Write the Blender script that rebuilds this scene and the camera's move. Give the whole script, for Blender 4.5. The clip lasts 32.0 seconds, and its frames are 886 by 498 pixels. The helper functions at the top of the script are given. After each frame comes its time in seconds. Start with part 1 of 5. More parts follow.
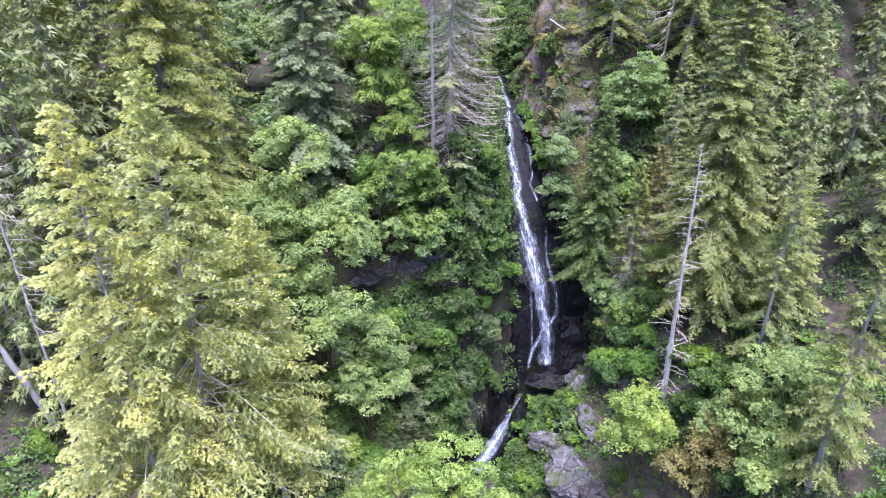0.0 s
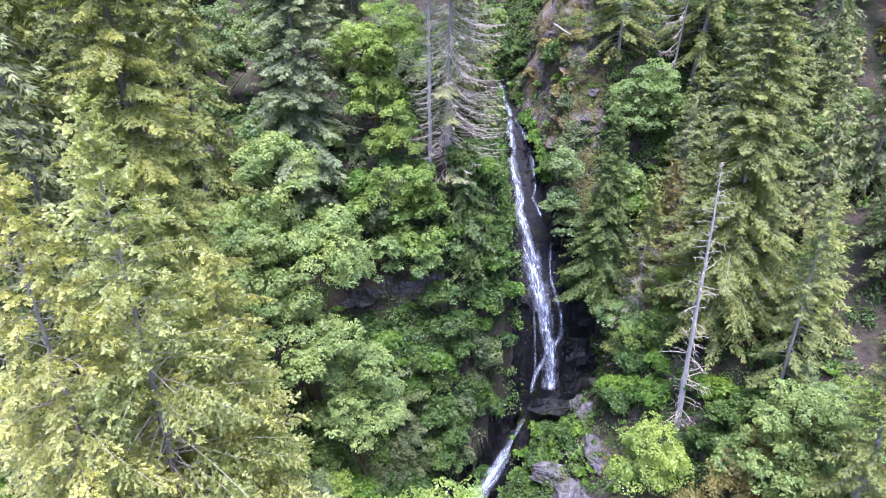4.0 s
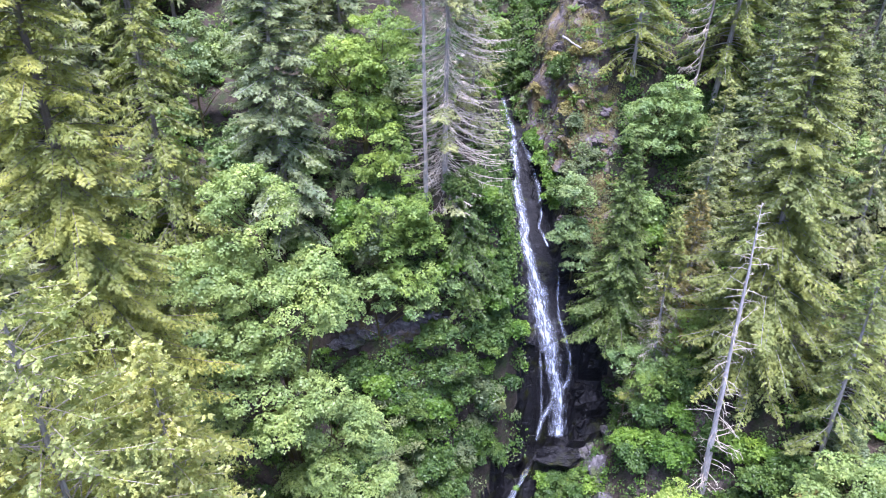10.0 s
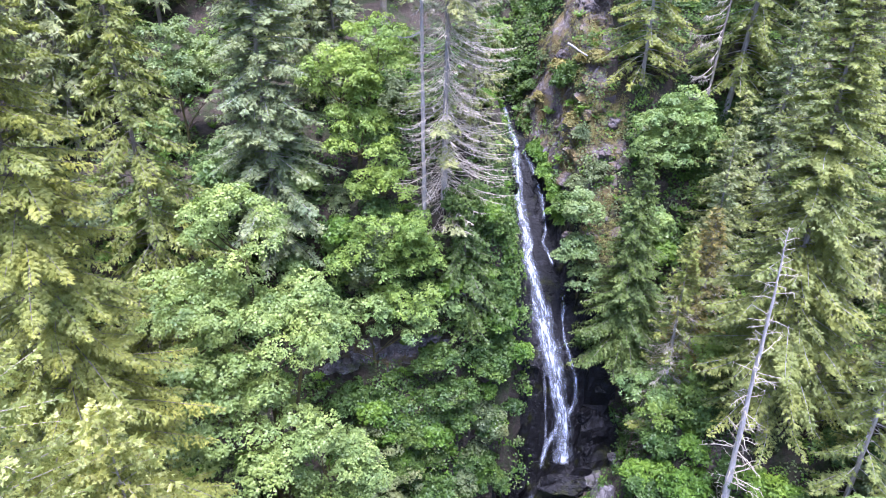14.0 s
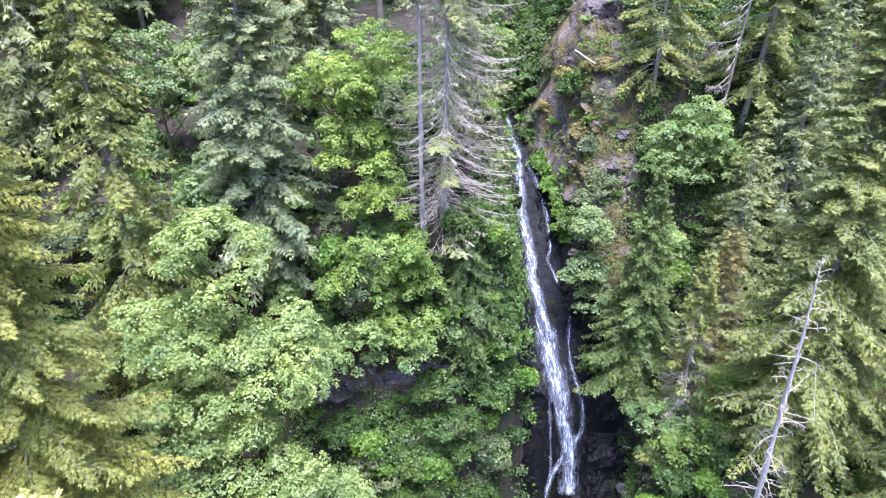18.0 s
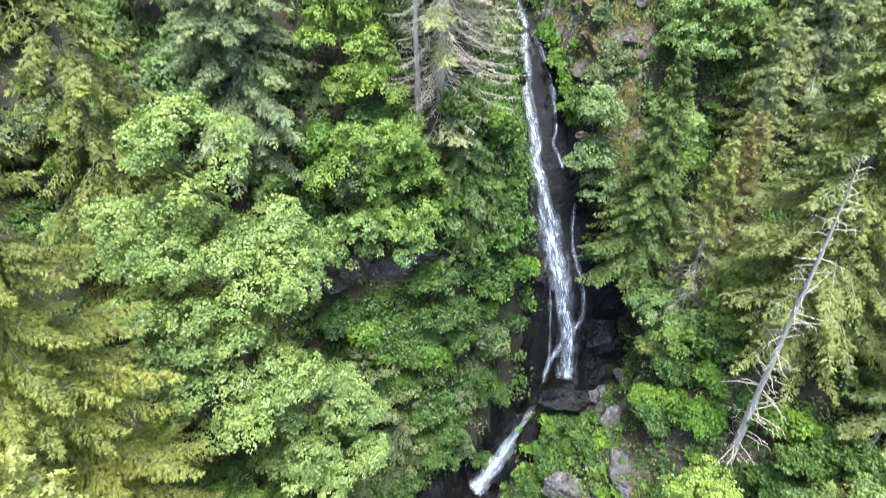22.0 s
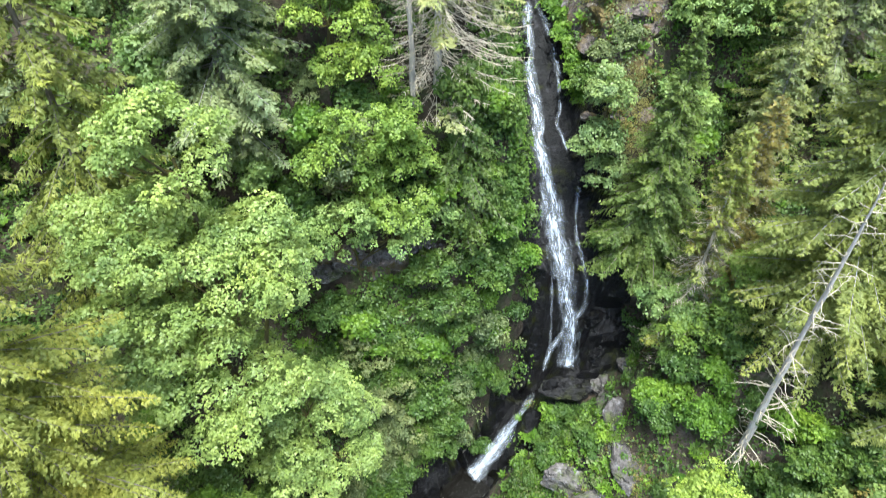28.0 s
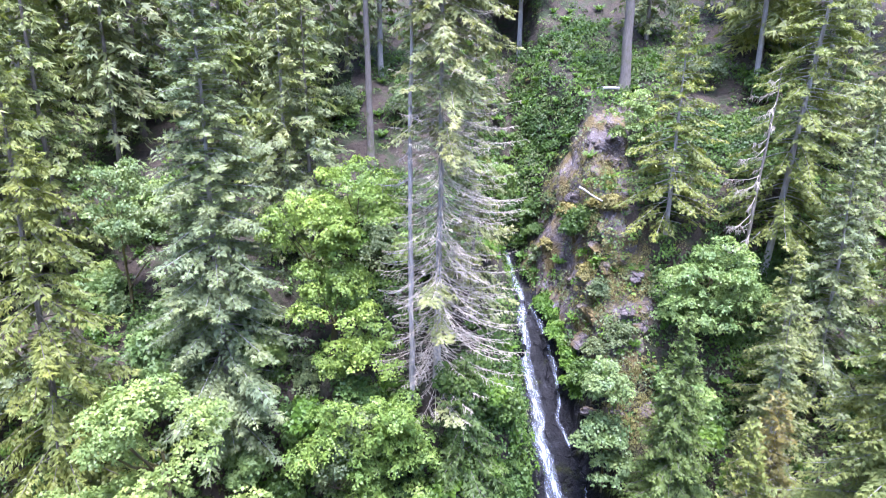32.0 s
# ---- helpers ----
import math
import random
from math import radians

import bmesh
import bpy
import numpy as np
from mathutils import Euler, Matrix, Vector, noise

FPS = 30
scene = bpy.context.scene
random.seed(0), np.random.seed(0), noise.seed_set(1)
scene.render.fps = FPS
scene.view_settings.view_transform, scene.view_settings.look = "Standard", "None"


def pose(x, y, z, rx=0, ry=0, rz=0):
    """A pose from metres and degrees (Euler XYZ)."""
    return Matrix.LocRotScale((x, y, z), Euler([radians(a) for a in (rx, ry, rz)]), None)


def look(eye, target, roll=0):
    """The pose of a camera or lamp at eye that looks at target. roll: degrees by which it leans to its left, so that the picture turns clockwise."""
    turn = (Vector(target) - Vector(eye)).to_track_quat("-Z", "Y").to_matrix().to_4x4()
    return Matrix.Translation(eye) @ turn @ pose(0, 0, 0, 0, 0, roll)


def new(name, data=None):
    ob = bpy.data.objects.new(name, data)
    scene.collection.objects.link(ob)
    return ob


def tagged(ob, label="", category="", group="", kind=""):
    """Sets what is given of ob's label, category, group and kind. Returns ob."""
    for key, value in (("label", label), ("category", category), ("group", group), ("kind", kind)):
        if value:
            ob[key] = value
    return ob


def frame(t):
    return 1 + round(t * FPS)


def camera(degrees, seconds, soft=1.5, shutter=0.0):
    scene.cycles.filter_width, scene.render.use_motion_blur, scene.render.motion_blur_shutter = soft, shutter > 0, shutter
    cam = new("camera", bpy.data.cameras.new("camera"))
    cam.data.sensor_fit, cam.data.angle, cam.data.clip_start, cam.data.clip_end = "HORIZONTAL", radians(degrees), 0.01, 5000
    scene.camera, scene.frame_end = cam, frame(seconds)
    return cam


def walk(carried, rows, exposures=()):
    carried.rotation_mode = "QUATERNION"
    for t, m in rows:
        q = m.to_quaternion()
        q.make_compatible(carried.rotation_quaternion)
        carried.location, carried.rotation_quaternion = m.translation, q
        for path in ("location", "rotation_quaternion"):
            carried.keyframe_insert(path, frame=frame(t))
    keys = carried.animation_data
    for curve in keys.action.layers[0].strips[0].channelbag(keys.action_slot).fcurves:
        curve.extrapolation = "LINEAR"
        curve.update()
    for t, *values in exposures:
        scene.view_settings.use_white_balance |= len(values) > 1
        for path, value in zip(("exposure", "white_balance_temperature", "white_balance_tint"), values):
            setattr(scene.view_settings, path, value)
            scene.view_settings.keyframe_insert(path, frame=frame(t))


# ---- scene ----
cam = camera(69.3, 32.0, soft=1.0, shutter=0.5)
METRES, EYE, TILT, LEAN, TURN = 25.0, 60.0, -26.8, 0.0, 0.0
ROWS = [
    (0.0, 0.0, 0.0, 0.0, 0.0, 0.0, -0.0),
    (0.5, 0.0006, 0.0126, 0.0057, 0.0, -0.03, 0.01),
    (1.0, 0.0013, 0.0283, 0.0134, 0.0, -0.05, 0.02),
    (1.5, 0.0019, 0.0465, 0.0229, -0.01, -0.07, 0.03),
    (2.0, 0.003, 0.067, 0.0324, -0.01, -0.06, 0.04),
    (2.5, 0.0041, 0.0889, 0.0437, -0.01, -0.09, 0.05),
    (3.0, 0.0056, 0.1115, 0.0553, 0.0, -0.09, 0.06),
    (3.5, 0.0065, 0.1341, 0.0673, -0.01, -0.09, 0.06),
    (5.5, 0.0116, 0.222, 0.1147, -0.01, -0.05, 0.03),
    (6.0, 0.0121, 0.2429, 0.1258, -0.02, -0.05, 0.02),
    (6.5, 0.0121, 0.2632, 0.1366, -0.04, -0.05, 0.01),
    (7.0, 0.0135, 0.2826, 0.1464, -0.02, -0.03, 0.03),
    (7.5, 0.0141, 0.3018, 0.1561, -0.02, -0.01, 0.02),
    (8.0, 0.0137, 0.3217, 0.1659, -0.05, 0.0, 0.03),
    (8.5, 0.0143, 0.3409, 0.1756, -0.03, 0.01, 0.02),
    (9.0, 0.0149, 0.3597, 0.1853, -0.03, 0.01, 0.01),
    (9.5, 0.0153, 0.3781, 0.1946, -0.05, 0.01, -0.01),
    (10.0, 0.0157, 0.3958, 0.2033, -0.07, 0.02, -0.01),
    (10.5, 0.015, 0.4129, 0.2112, -0.1, 0.05, -0.02),
    (11.0, 0.0143, 0.4288, 0.2193, -0.13, 0.06, -0.03),
    (11.5, 0.0139, 0.4443, 0.2265, -0.14, 0.08, -0.04),
    (12.0, 0.0135, 0.459, 0.2339, -0.15, 0.1, -0.05),
    (12.5, 0.0136, 0.4737, 0.2411, -0.16, 0.12, -0.04),
    (13.0, 0.0135, 0.4884, 0.2486, -0.19, 0.13, -0.04),
    (13.5, 0.0132, 0.5026, 0.2555, -0.2, 0.15, -0.04),
    (15.5, 0.013, 0.5618, 0.2884, -0.23, 0.07, -0.08),
    (16.0, 0.013, 0.5781, 0.2966, -0.25, 0.08, -0.06),
    (16.5, 0.0127, 0.5946, 0.3046, -0.26, 0.09, -0.06),
    (17.0, 0.0124, 0.6109, 0.3129, -0.27, 0.08, -0.06),
    (17.5, 0.0126, 0.6275, 0.3208, -0.28, 0.1, -0.05),
    (18.0, 0.0124, 0.6447, 0.3289, -0.31, 0.11, -0.06),
    (18.5, 0.0128, 0.6621, 0.3362, -0.31, 0.12, -0.06),
    (19.0, 0.0149, 0.6779, 0.3423, -0.27, -0.41, -0.03),
    (19.5, 0.0146, 0.6943, 0.3499, -0.31, -3.04, -0.02),
    (20.0, 0.0141, 0.7106, 0.3574, -0.36, -5.45, 0.0),
    (20.5, 0.0147, 0.7254, 0.3643, -0.38, -5.57, 0.01),
    (21.0, 0.0154, 0.7394, 0.3716, -0.4, -5.57, 0.01),
    (21.5, 0.0182, 0.7525, 0.3787, -0.33, -7.35, 0.03),
    (22.0, 0.0178, 0.7679, 0.3853, -0.36, -11.82, 0.06),
    (22.5, 0.0175, 0.7829, 0.3921, -0.39, -16.64, 0.07),
    (23.0, 0.0178, 0.798, 0.3976, -0.4, -21.69, 0.1),
    (23.5, 0.0168, 0.8123, 0.4028, -0.46, -22.8, 0.09),
    (24.0, 0.0175, 0.8236, 0.4089, -0.46, -22.82, 0.1),
    (24.5, 0.0184, 0.8333, 0.4153, -0.47, -22.84, 0.11),
    (26.5, 0.0276, 0.8704, 0.4396, -0.29, -22.96, 0.16),
    (27.0, 0.0258, 0.8752, 0.4425, -0.39, -21.87, 0.12),
    (27.5, 0.0249, 0.8768, 0.4443, -0.43, -18.66, 0.09),
    (28.0, 0.0254, 0.8768, 0.444, -0.41, -15.31, 0.06),
    (28.5, 0.0243, 0.8763, 0.4423, -0.43, -11.93, 0.03),
    (29.0, 0.0238, 0.8753, 0.4411, -0.43, -8.54, -0.01),
    (29.5, 0.0233, 0.8746, 0.4402, -0.43, -5.16, -0.04),
    (30.0, 0.024, 0.8735, 0.4393, -0.42, -1.78, -0.06),
    (30.5, 0.0244, 0.8732, 0.4382, -0.45, 1.6, -0.09),
    (31.0, 0.0247, 0.8727, 0.4372, -0.47, 4.98, -0.11),
    (31.5, 0.0253, 0.8715, 0.4364, -0.49, 8.39, -0.12),
    (32.0, 0.0256, 0.8702, 0.4341, -0.48, 10.85, -0.12),
]
walk(cam, [(t, pose(0, 0, EYE, TILT, LEAN, TURN) @ pose(METRES * x, METRES * y, METRES * z, 90 + pitch, roll, yaw)) for t, x, y, z, yaw, pitch, roll in ROWS],
     exposures=[(0, 1.76, 5400, 28), (10, 1.94, 5350, 27), (18.5, 2.05, 5350, 26), (20, 1.98, 5500, 16), (22, 1.88, 5850, 4), (23.5, 1.8, 6300, -2), (27, 1.84, 6250, -7), (29.5, 2.02, 5900, 10), (32, 2.28, 5300, 26)])

# ---------------------------------------------------------------- light
world = bpy.data.worlds.new("world")
scene.world = world
world.use_nodes = True
sky = world.node_tree.nodes.new("ShaderNodeTexSky")
sky.sky_type = "NISHITA"
sky.sun_disc = False
SUN_UP, SUN_FROM = 76.0, 168.0          # degrees above the horizon; compass bearing, y is north
sky.sun_elevation, sky.sun_rotation = radians(SUN_UP), radians(SUN_FROM)
sky.air_density, sky.dust_density, sky.ozone_density = 1.0, 2.0, 1.0
world.node_tree.links.new(sky.outputs[0], world.node_tree.nodes["Background"].inputs[0])
world.node_tree.nodes["Background"].inputs[1].default_value = 0.16

sun = new("sun", bpy.data.lights.new("sun", "SUN"))
sun.data.energy, sun.data.angle, sun.data.color = 3.7, radians(30), (1.0, 0.97, 0.93)
a, b = radians(SUN_FROM), radians(SUN_UP)
sun.matrix_world = look((300 * math.sin(a) * math.cos(b), 300 * math.cos(a) * math.cos(b), 300 * math.sin(b)), (0, 0, 0))


# ---------------------------------------------------------------- materials
def nodes_of(name):
    m = bpy.data.materials.new(name)
    m.use_nodes = True
    t = m.node_tree
    return m, t, t.nodes["Principled BSDF"]


def ramp(t, fac, stops):
    n = t.nodes.new("ShaderNodeValToRGB")
    e = n.color_ramp.elements
    while len(e) < len(stops):
        e.new(0.5)
    for el, (p, c) in zip(e, stops):
        el.position, el.color = p, (*c, 1)
    t.links.new(fac, n.inputs[0])
    return n.outputs[0]


def noisy(t, scale, detail=4, rough=0.6, stretch=(1, 1, 1), offset=0.0):
    g = t.nodes.new("ShaderNodeNewGeometry")
    mp = t.nodes.new("ShaderNodeMapping")
    mp.inputs["Scale"].default_value = stretch
    mp.inputs["Location"].default_value = (offset, offset * 0.7, offset * 1.3)
    n = t.nodes.new("ShaderNodeTexNoise")
    n.inputs["Scale"].default_value, n.inputs["Detail"].default_value, n.inputs["Roughness"].default_value = scale, detail, rough
    t.links.new(g.outputs["Position"], mp.inputs[0])
    t.links.new(mp.outputs[0], n.inputs["Vector"])
    return n.outputs["Fac"]


def mixed(t, fac, c1, c2, blend="MIX"):
    n = t.nodes.new("ShaderNodeMix")
    n.data_type, n.blend_type = "RGBA", blend
    for s, v in ((n.inputs[0], fac), (n.inputs[6], c1), (n.inputs[7], c2)):
        if isinstance(v, (int, float)):
            s.default_value = v
        elif isinstance(v, tuple):
            s.default_value = (*v, 1)
        else:
            t.links.new(v, s)
    return n.outputs[2]


def bumped(t, p, height, strength, distance):
    n = t.nodes.new("ShaderNodeBump")
    n.inputs["Strength"].default_value, n.inputs["Distance"].default_value = strength, distance
    t.links.new(height, n.inputs["Height"])
    t.links.new(n.outputs[0], p.inputs["Normal"])


def leaf_material(name, dark, mid, young, gloss=0.55, through_light=0.3):
    """Foliage: every leaf its own shade, young growth at the tips lighter, patches across the crown; on leafy heads the
    same pale colour paints light on the tops.
    """
    m, t, p = nodes_of(name)
    g = t.nodes.new("ShaderNodeNewGeometry")
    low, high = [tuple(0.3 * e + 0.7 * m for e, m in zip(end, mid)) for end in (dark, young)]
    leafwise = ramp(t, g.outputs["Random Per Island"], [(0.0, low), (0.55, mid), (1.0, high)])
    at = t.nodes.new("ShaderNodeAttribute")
    at.attribute_name = "paleness"
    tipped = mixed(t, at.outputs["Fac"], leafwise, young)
    patch = ramp(t, noisy(t, 0.4, 2), [(0.3, (0.74, 0.82, 0.86)), (0.7, (1.22, 1.16, 1.02))])
    tuft = ramp(t, noisy(t, 1.7, 2, offset=4.0), [(0.32, (0.8, 0.84, 0.84)), (0.68, (1.16, 1.14, 1.08))])
    col = mixed(t, 1.0, mixed(t, 1.0, tipped, patch, "MULTIPLY"), tuft, "MULTIPLY")
    oi = t.nodes.new("ShaderNodeObjectInfo")
    tree = ramp(t, oi.outputs["Random"], [(0.0, (0.85, 0.9, 0.9)), (1.0, (1.12, 1.06, 0.98))])
    col = mixed(t, 1.0, col, tree, "MULTIPLY")
    t.links.new(col, p.inputs["Base Color"])
    p.inputs["Roughness"].default_value = gloss
    p.inputs["Specular IOR Level"].default_value = 0.35
    tr = t.nodes.new("ShaderNodeBsdfTranslucent")
    t.links.new(mixed(t, 1.0, col, (1.1, 1.2, 0.6), "MULTIPLY"), tr.inputs["Color"])
    mx = t.nodes.new("ShaderNodeMixShader")
    mx.inputs[0].default_value = through_light
    out = t.nodes["Material Output"]
    t.links.new(p.outputs[0], mx.inputs[1])
    t.links.new(tr.outputs[0], mx.inputs[2])
    t.links.new(mx.outputs[0], out.inputs["Surface"])
    return m


def bark_material(name, c1, c2, moss=None, moss_at=0.6, lichen=None):
    m, t, p = nodes_of(name)
    col = ramp(t, noisy(t, 3.0, 6, 0.7, (4, 4, 0.6)), [(0.25, c1), (0.75, c2)])
    if lichen:
        col = mixed(t, ramp(t, noisy(t, 1.6, 5, 0.7, offset=9), [(0.5, (0, 0, 0)), (0.62, (1, 1, 1))]), col, lichen)
    if moss:
        col = mixed(t, ramp(t, noisy(t, 1.1, 4), [(moss_at - 0.1, (0, 0, 0)), (moss_at + 0.08, (1, 1, 1))]), col, moss)
    t.links.new(col, p.inputs["Base Color"])
    p.inputs["Roughness"].default_value = 0.9
    bumped(t, p, noisy(t, 5.0, 6, 0.7, (4, 4, 0.5)), 0.8, 0.06)
    return m


def rock_material(name, c1, c2, rough, moss=None, moss_at=0.55, strata=(1, 1, 2.2), spot=None, crack=0.5, gloss=0.5):
    m, t, p = nodes_of(name)
    col = ramp(t, noisy(t, 0.9, 8, 0.68, strata), [(0.28, c1), (0.72, c2)])
    cracks = ramp(t, noisy(t, 2.6, 8, 0.75, strata, 3.1), [(0.36, (0.45, 0.43, 0.42)), (0.52, (1, 1, 1))])
    col = mixed(t, 1.0, col, cracks, "MULTIPLY")
    vor = t.nodes.new("ShaderNodeTexVoronoi")
    vor.feature = "DISTANCE_TO_EDGE"
    vor.inputs["Scale"].default_value = crack
    warp = t.nodes.new("ShaderNodeTexNoise")
    warp.inputs["Scale"].default_value, warp.inputs["Detail"].default_value = 1.3, 5
    g = t.nodes.new("ShaderNodeNewGeometry")
    t.links.new(g.outputs["Position"], warp.inputs["Vector"])
    place = mixed(t, 0.95, g.outputs["Position"], warp.outputs["Color"], "ADD")
    t.links.new(place, vor.inputs["Vector"])
    split = ramp(t, vor.outputs["Distance"], [(0.0, (0.35, 0.34, 0.33)), (0.03, (1, 1, 1))])
    whole = ramp(t, noisy(t, 0.8, 3, offset=21.0), [(0.44, (0, 0, 0)), (0.56, (1, 1, 1))]) if crack > 0 else 1.0
    split = mixed(t, whole, split, (1.0, 1.0, 1.0))
    col = mixed(t, 1.0, col, split, "MULTIPLY")
    if spot:
        col = mixed(t, ramp(t, noisy(t, 1.7, 5, 0.7, offset=5.0), [(0.56, (0, 0, 0)), (0.66, (1, 1, 1))]), col, spot)
    if moss:
        f = ramp(t, noisy(t, 0.6, 6, 0.65, offset=12.0), [(moss_at - 0.06, (0, 0, 0)), (moss_at + 0.08, (1, 1, 1))])
        grain = ramp(t, noisy(t, 6.0, 4), [(0.3, tuple(v * 0.5 for v in moss)), (0.7, moss)])
        col = mixed(t, f, col, grain)
    t.links.new(col, p.inputs["Base Color"])
    p.inputs["Roughness"].default_value = rough
    p.inputs["Specular IOR Level"].default_value = gloss
    bumped(t, p, mixed(t, 0.5, noisy(t, 2.2, 10, 0.7, strata), split), 1.0, 0.4)
    return m


FIR_YELLOW = leaf_material("fir_needles_yellow", (0.175, 0.178, 0.0625), (0.418, 0.412, 0.156), (0.613, 0.595, 0.266), 0.5, 0.45)
FIR_MOSS = leaf_material("fir_needles_moss_yellow", (0.123, 0.126, 0.0305), (0.285, 0.283, 0.0659), (0.402, 0.392, 0.101), 0.5, 0.42)
FIR_OLIVE = leaf_material("fir_needles_olive", (0.09, 0.108, 0.0272), (0.168, 0.19, 0.0448), (0.27, 0.29, 0.0784), 0.5, 0.35)
FIR_PALE = leaf_material("fir_needles_pale", (0.103, 0.118, 0.0331), (0.198, 0.222, 0.0662), (0.296, 0.32, 0.105), 0.5, 0.42)
FIR_GREEN = leaf_material("fir_needles_green", (0.072, 0.094, 0.036), (0.168, 0.195, 0.066), (0.28, 0.295, 0.1))
FIR_DARK = leaf_material("fir_needles_dark", (0.09, 0.112, 0.062), (0.19, 0.22, 0.108), (0.28, 0.306, 0.15))
FIR_GREY = leaf_material("fir_needles_greyish", (0.09, 0.11, 0.052), (0.2, 0.22, 0.098), (0.32, 0.33, 0.15))
FIR_BROWN = leaf_material("fir_needles_browning", (0.095, 0.078, 0.024), (0.2, 0.165, 0.05), (0.29, 0.245, 0.08))
CEDAR = leaf_material("cedar_sprays", (0.042, 0.07, 0.02), (0.085, 0.128, 0.032), (0.14, 0.19, 0.052), 0.5, 0.35)
MAPLE = leaf_material("maple_leaves", (0.095, 0.14, 0.043), (0.19, 0.26, 0.084), (0.315, 0.385, 0.135), 0.45, 0.35)
MAPLE_BRIGHT = leaf_material("maple_leaves_bright", (0.1, 0.154, 0.03), (0.2, 0.276, 0.057), (0.325, 0.4, 0.105), 0.45, 0.4)
MAPLE_COOL = leaf_material("maple_leaves_cool", (0.075, 0.124, 0.042), (0.151, 0.206, 0.078), (0.239, 0.288, 0.12), 0.45, 0.3)
SHRUB = leaf_material("shrub_leaves", (0.027, 0.055, 0.013), (0.056, 0.103, 0.022), (0.108, 0.16, 0.036), 0.5, 0.3)
SHRUB_GREY = leaf_material("shrub_leaves_greyish", (0.056, 0.08, 0.034), (0.103, 0.132, 0.056), (0.17, 0.192, 0.088), 0.5, 0.25)
SHRUB_LIME = leaf_material("shrub_leaves_lime", (0.045, 0.09, 0.012), (0.09, 0.165, 0.02), (0.16, 0.25, 0.034), 0.5, 0.35)
SHRUB_RUST = leaf_material("shrub_leaves_rusty", (0.1, 0.082, 0.028), (0.175, 0.145, 0.045), (0.24, 0.21, 0.068), 0.6, 0.2)
BARK = bark_material("bark_brown_grey", (0.09, 0.075, 0.062), (0.22, 0.19, 0.165), (0.09, 0.1, 0.03), 0.62)
BARK_GREY = bark_material("bark_grey", (0.17, 0.15, 0.14), (0.42, 0.39, 0.37))
BARK_MOSSY = bark_material("bark_mossy", (0.045, 0.033, 0.02), (0.11, 0.085, 0.055), (0.09, 0.075, 0.016), 0.48)
DEAD_WOOD = bark_material("dead_wood_silver", (0.2, 0.18, 0.175), (0.5, 0.465, 0.45))
DEAD_TWIG = bark_material("dead_twigs_pale", (0.27, 0.228, 0.175), (0.51, 0.44, 0.35))
LOG_WOOD = bark_material("driftwood_tan", (0.022, 0.016, 0.01), (0.105, 0.075, 0.036), (0.07, 0.075, 0.02), 0.6)
SOIL = rock_material("forest_soil", (0.022, 0.016, 0.011), (0.075, 0.054, 0.038), 0.95, (0.032, 0.046, 0.011), 0.54, (1, 1, 1), crack=0)
DIRT = rock_material("bare_dirt", (0.05, 0.038, 0.03), (0.15, 0.117, 0.097), 0.95, (0.06, 0.072, 0.02), 0.56, (1, 1, 1), crack=0)
ROCK_WET = rock_material("rock_wet_black", (0.004, 0.004, 0.005), (0.014, 0.013, 0.015), 0.45, (0.03, 0.034, 0.006), 0.62, (1.2, 1.2, 1.6), (0.028, 0.027, 0.032), gloss=0.18)
ROCK_CLIFF = rock_material("rock_cliff_mauve", (0.045, 0.034, 0.032), (0.17, 0.135, 0.13), 0.85, (0.14, 0.1, 0.03), 0.52, (1, 1, 1.6), (0.21, 0.195, 0.21))
ROCK_GREY = rock_material("rock_grey_boulder", (0.036, 0.03, 0.03), (0.145, 0.128, 0.132), 0.7, (0.065, 0.08, 0.02), 0.57, (1, 1, 1.5), (0.22, 0.21, 0.23), crack=0.55)


def water_material(name, white):
    """Falling water: soft foam threads along the flow, clear between them and toward the edges."""
    m, t, p = nodes_of(name)
    at = t.nodes.new("ShaderNodeAttribute")
    at.attribute_name = "flow"

    def threads(across, along, detail):
        mp = t.nodes.new("ShaderNodeMapping")
        mp.inputs["Scale"].default_value = (across, along, 1)
        n = t.nodes.new("ShaderNodeTexNoise")
        n.inputs["Scale"].default_value, n.inputs["Detail"].default_value, n.inputs["Roughness"].default_value = 1.0, detail, 0.6
        t.links.new(at.outputs["Vector"], mp.inputs[0])
        t.links.new(mp.outputs[0], n.inputs["Vector"])
        return n.outputs["Fac"]

    def calc(op, x, y):
        n = t.nodes.new("ShaderNodeMath")
        n.operation = op
        for s, v in zip(n.inputs, (x, y)):
            if isinstance(v, float):
                s.default_value = v
            else:
                t.links.new(v, s)
        return n.outputs[0]
    sep = t.nodes.new("ShaderNodeSeparateXYZ")
    t.links.new(at.outputs["Vector"], sep.inputs[0])
    body = calc("ADD", calc("MULTIPLY", threads(2.6, 0.5, 3), 0.55), calc("MULTIPLY", threads(13.0, 1.7, 6), 0.45))
    foam = ramp(t, calc("SUBTRACT", body, sep.outputs["Z"]), [(0.28, (0, 0, 0)), (0.44, (0.17, 0.17, 0.17)), (0.63, (0.94, 0.94, 0.94))])
    p.inputs["Base Color"].default_value = (*white, 1)
    p.inputs["Roughness"].default_value = 0.45
    clear = t.nodes.new("ShaderNodeBsdfTransparent")
    mx = t.nodes.new("ShaderNodeMixShader")
    t.links.new(foam, mx.inputs[0])
    t.links.new(clear.outputs[0], mx.inputs[1])
    t.links.new(p.outputs[0], mx.inputs[2])
    t.links.new(mx.outputs[0], t.nodes["Material Output"].inputs["Surface"])
    return m


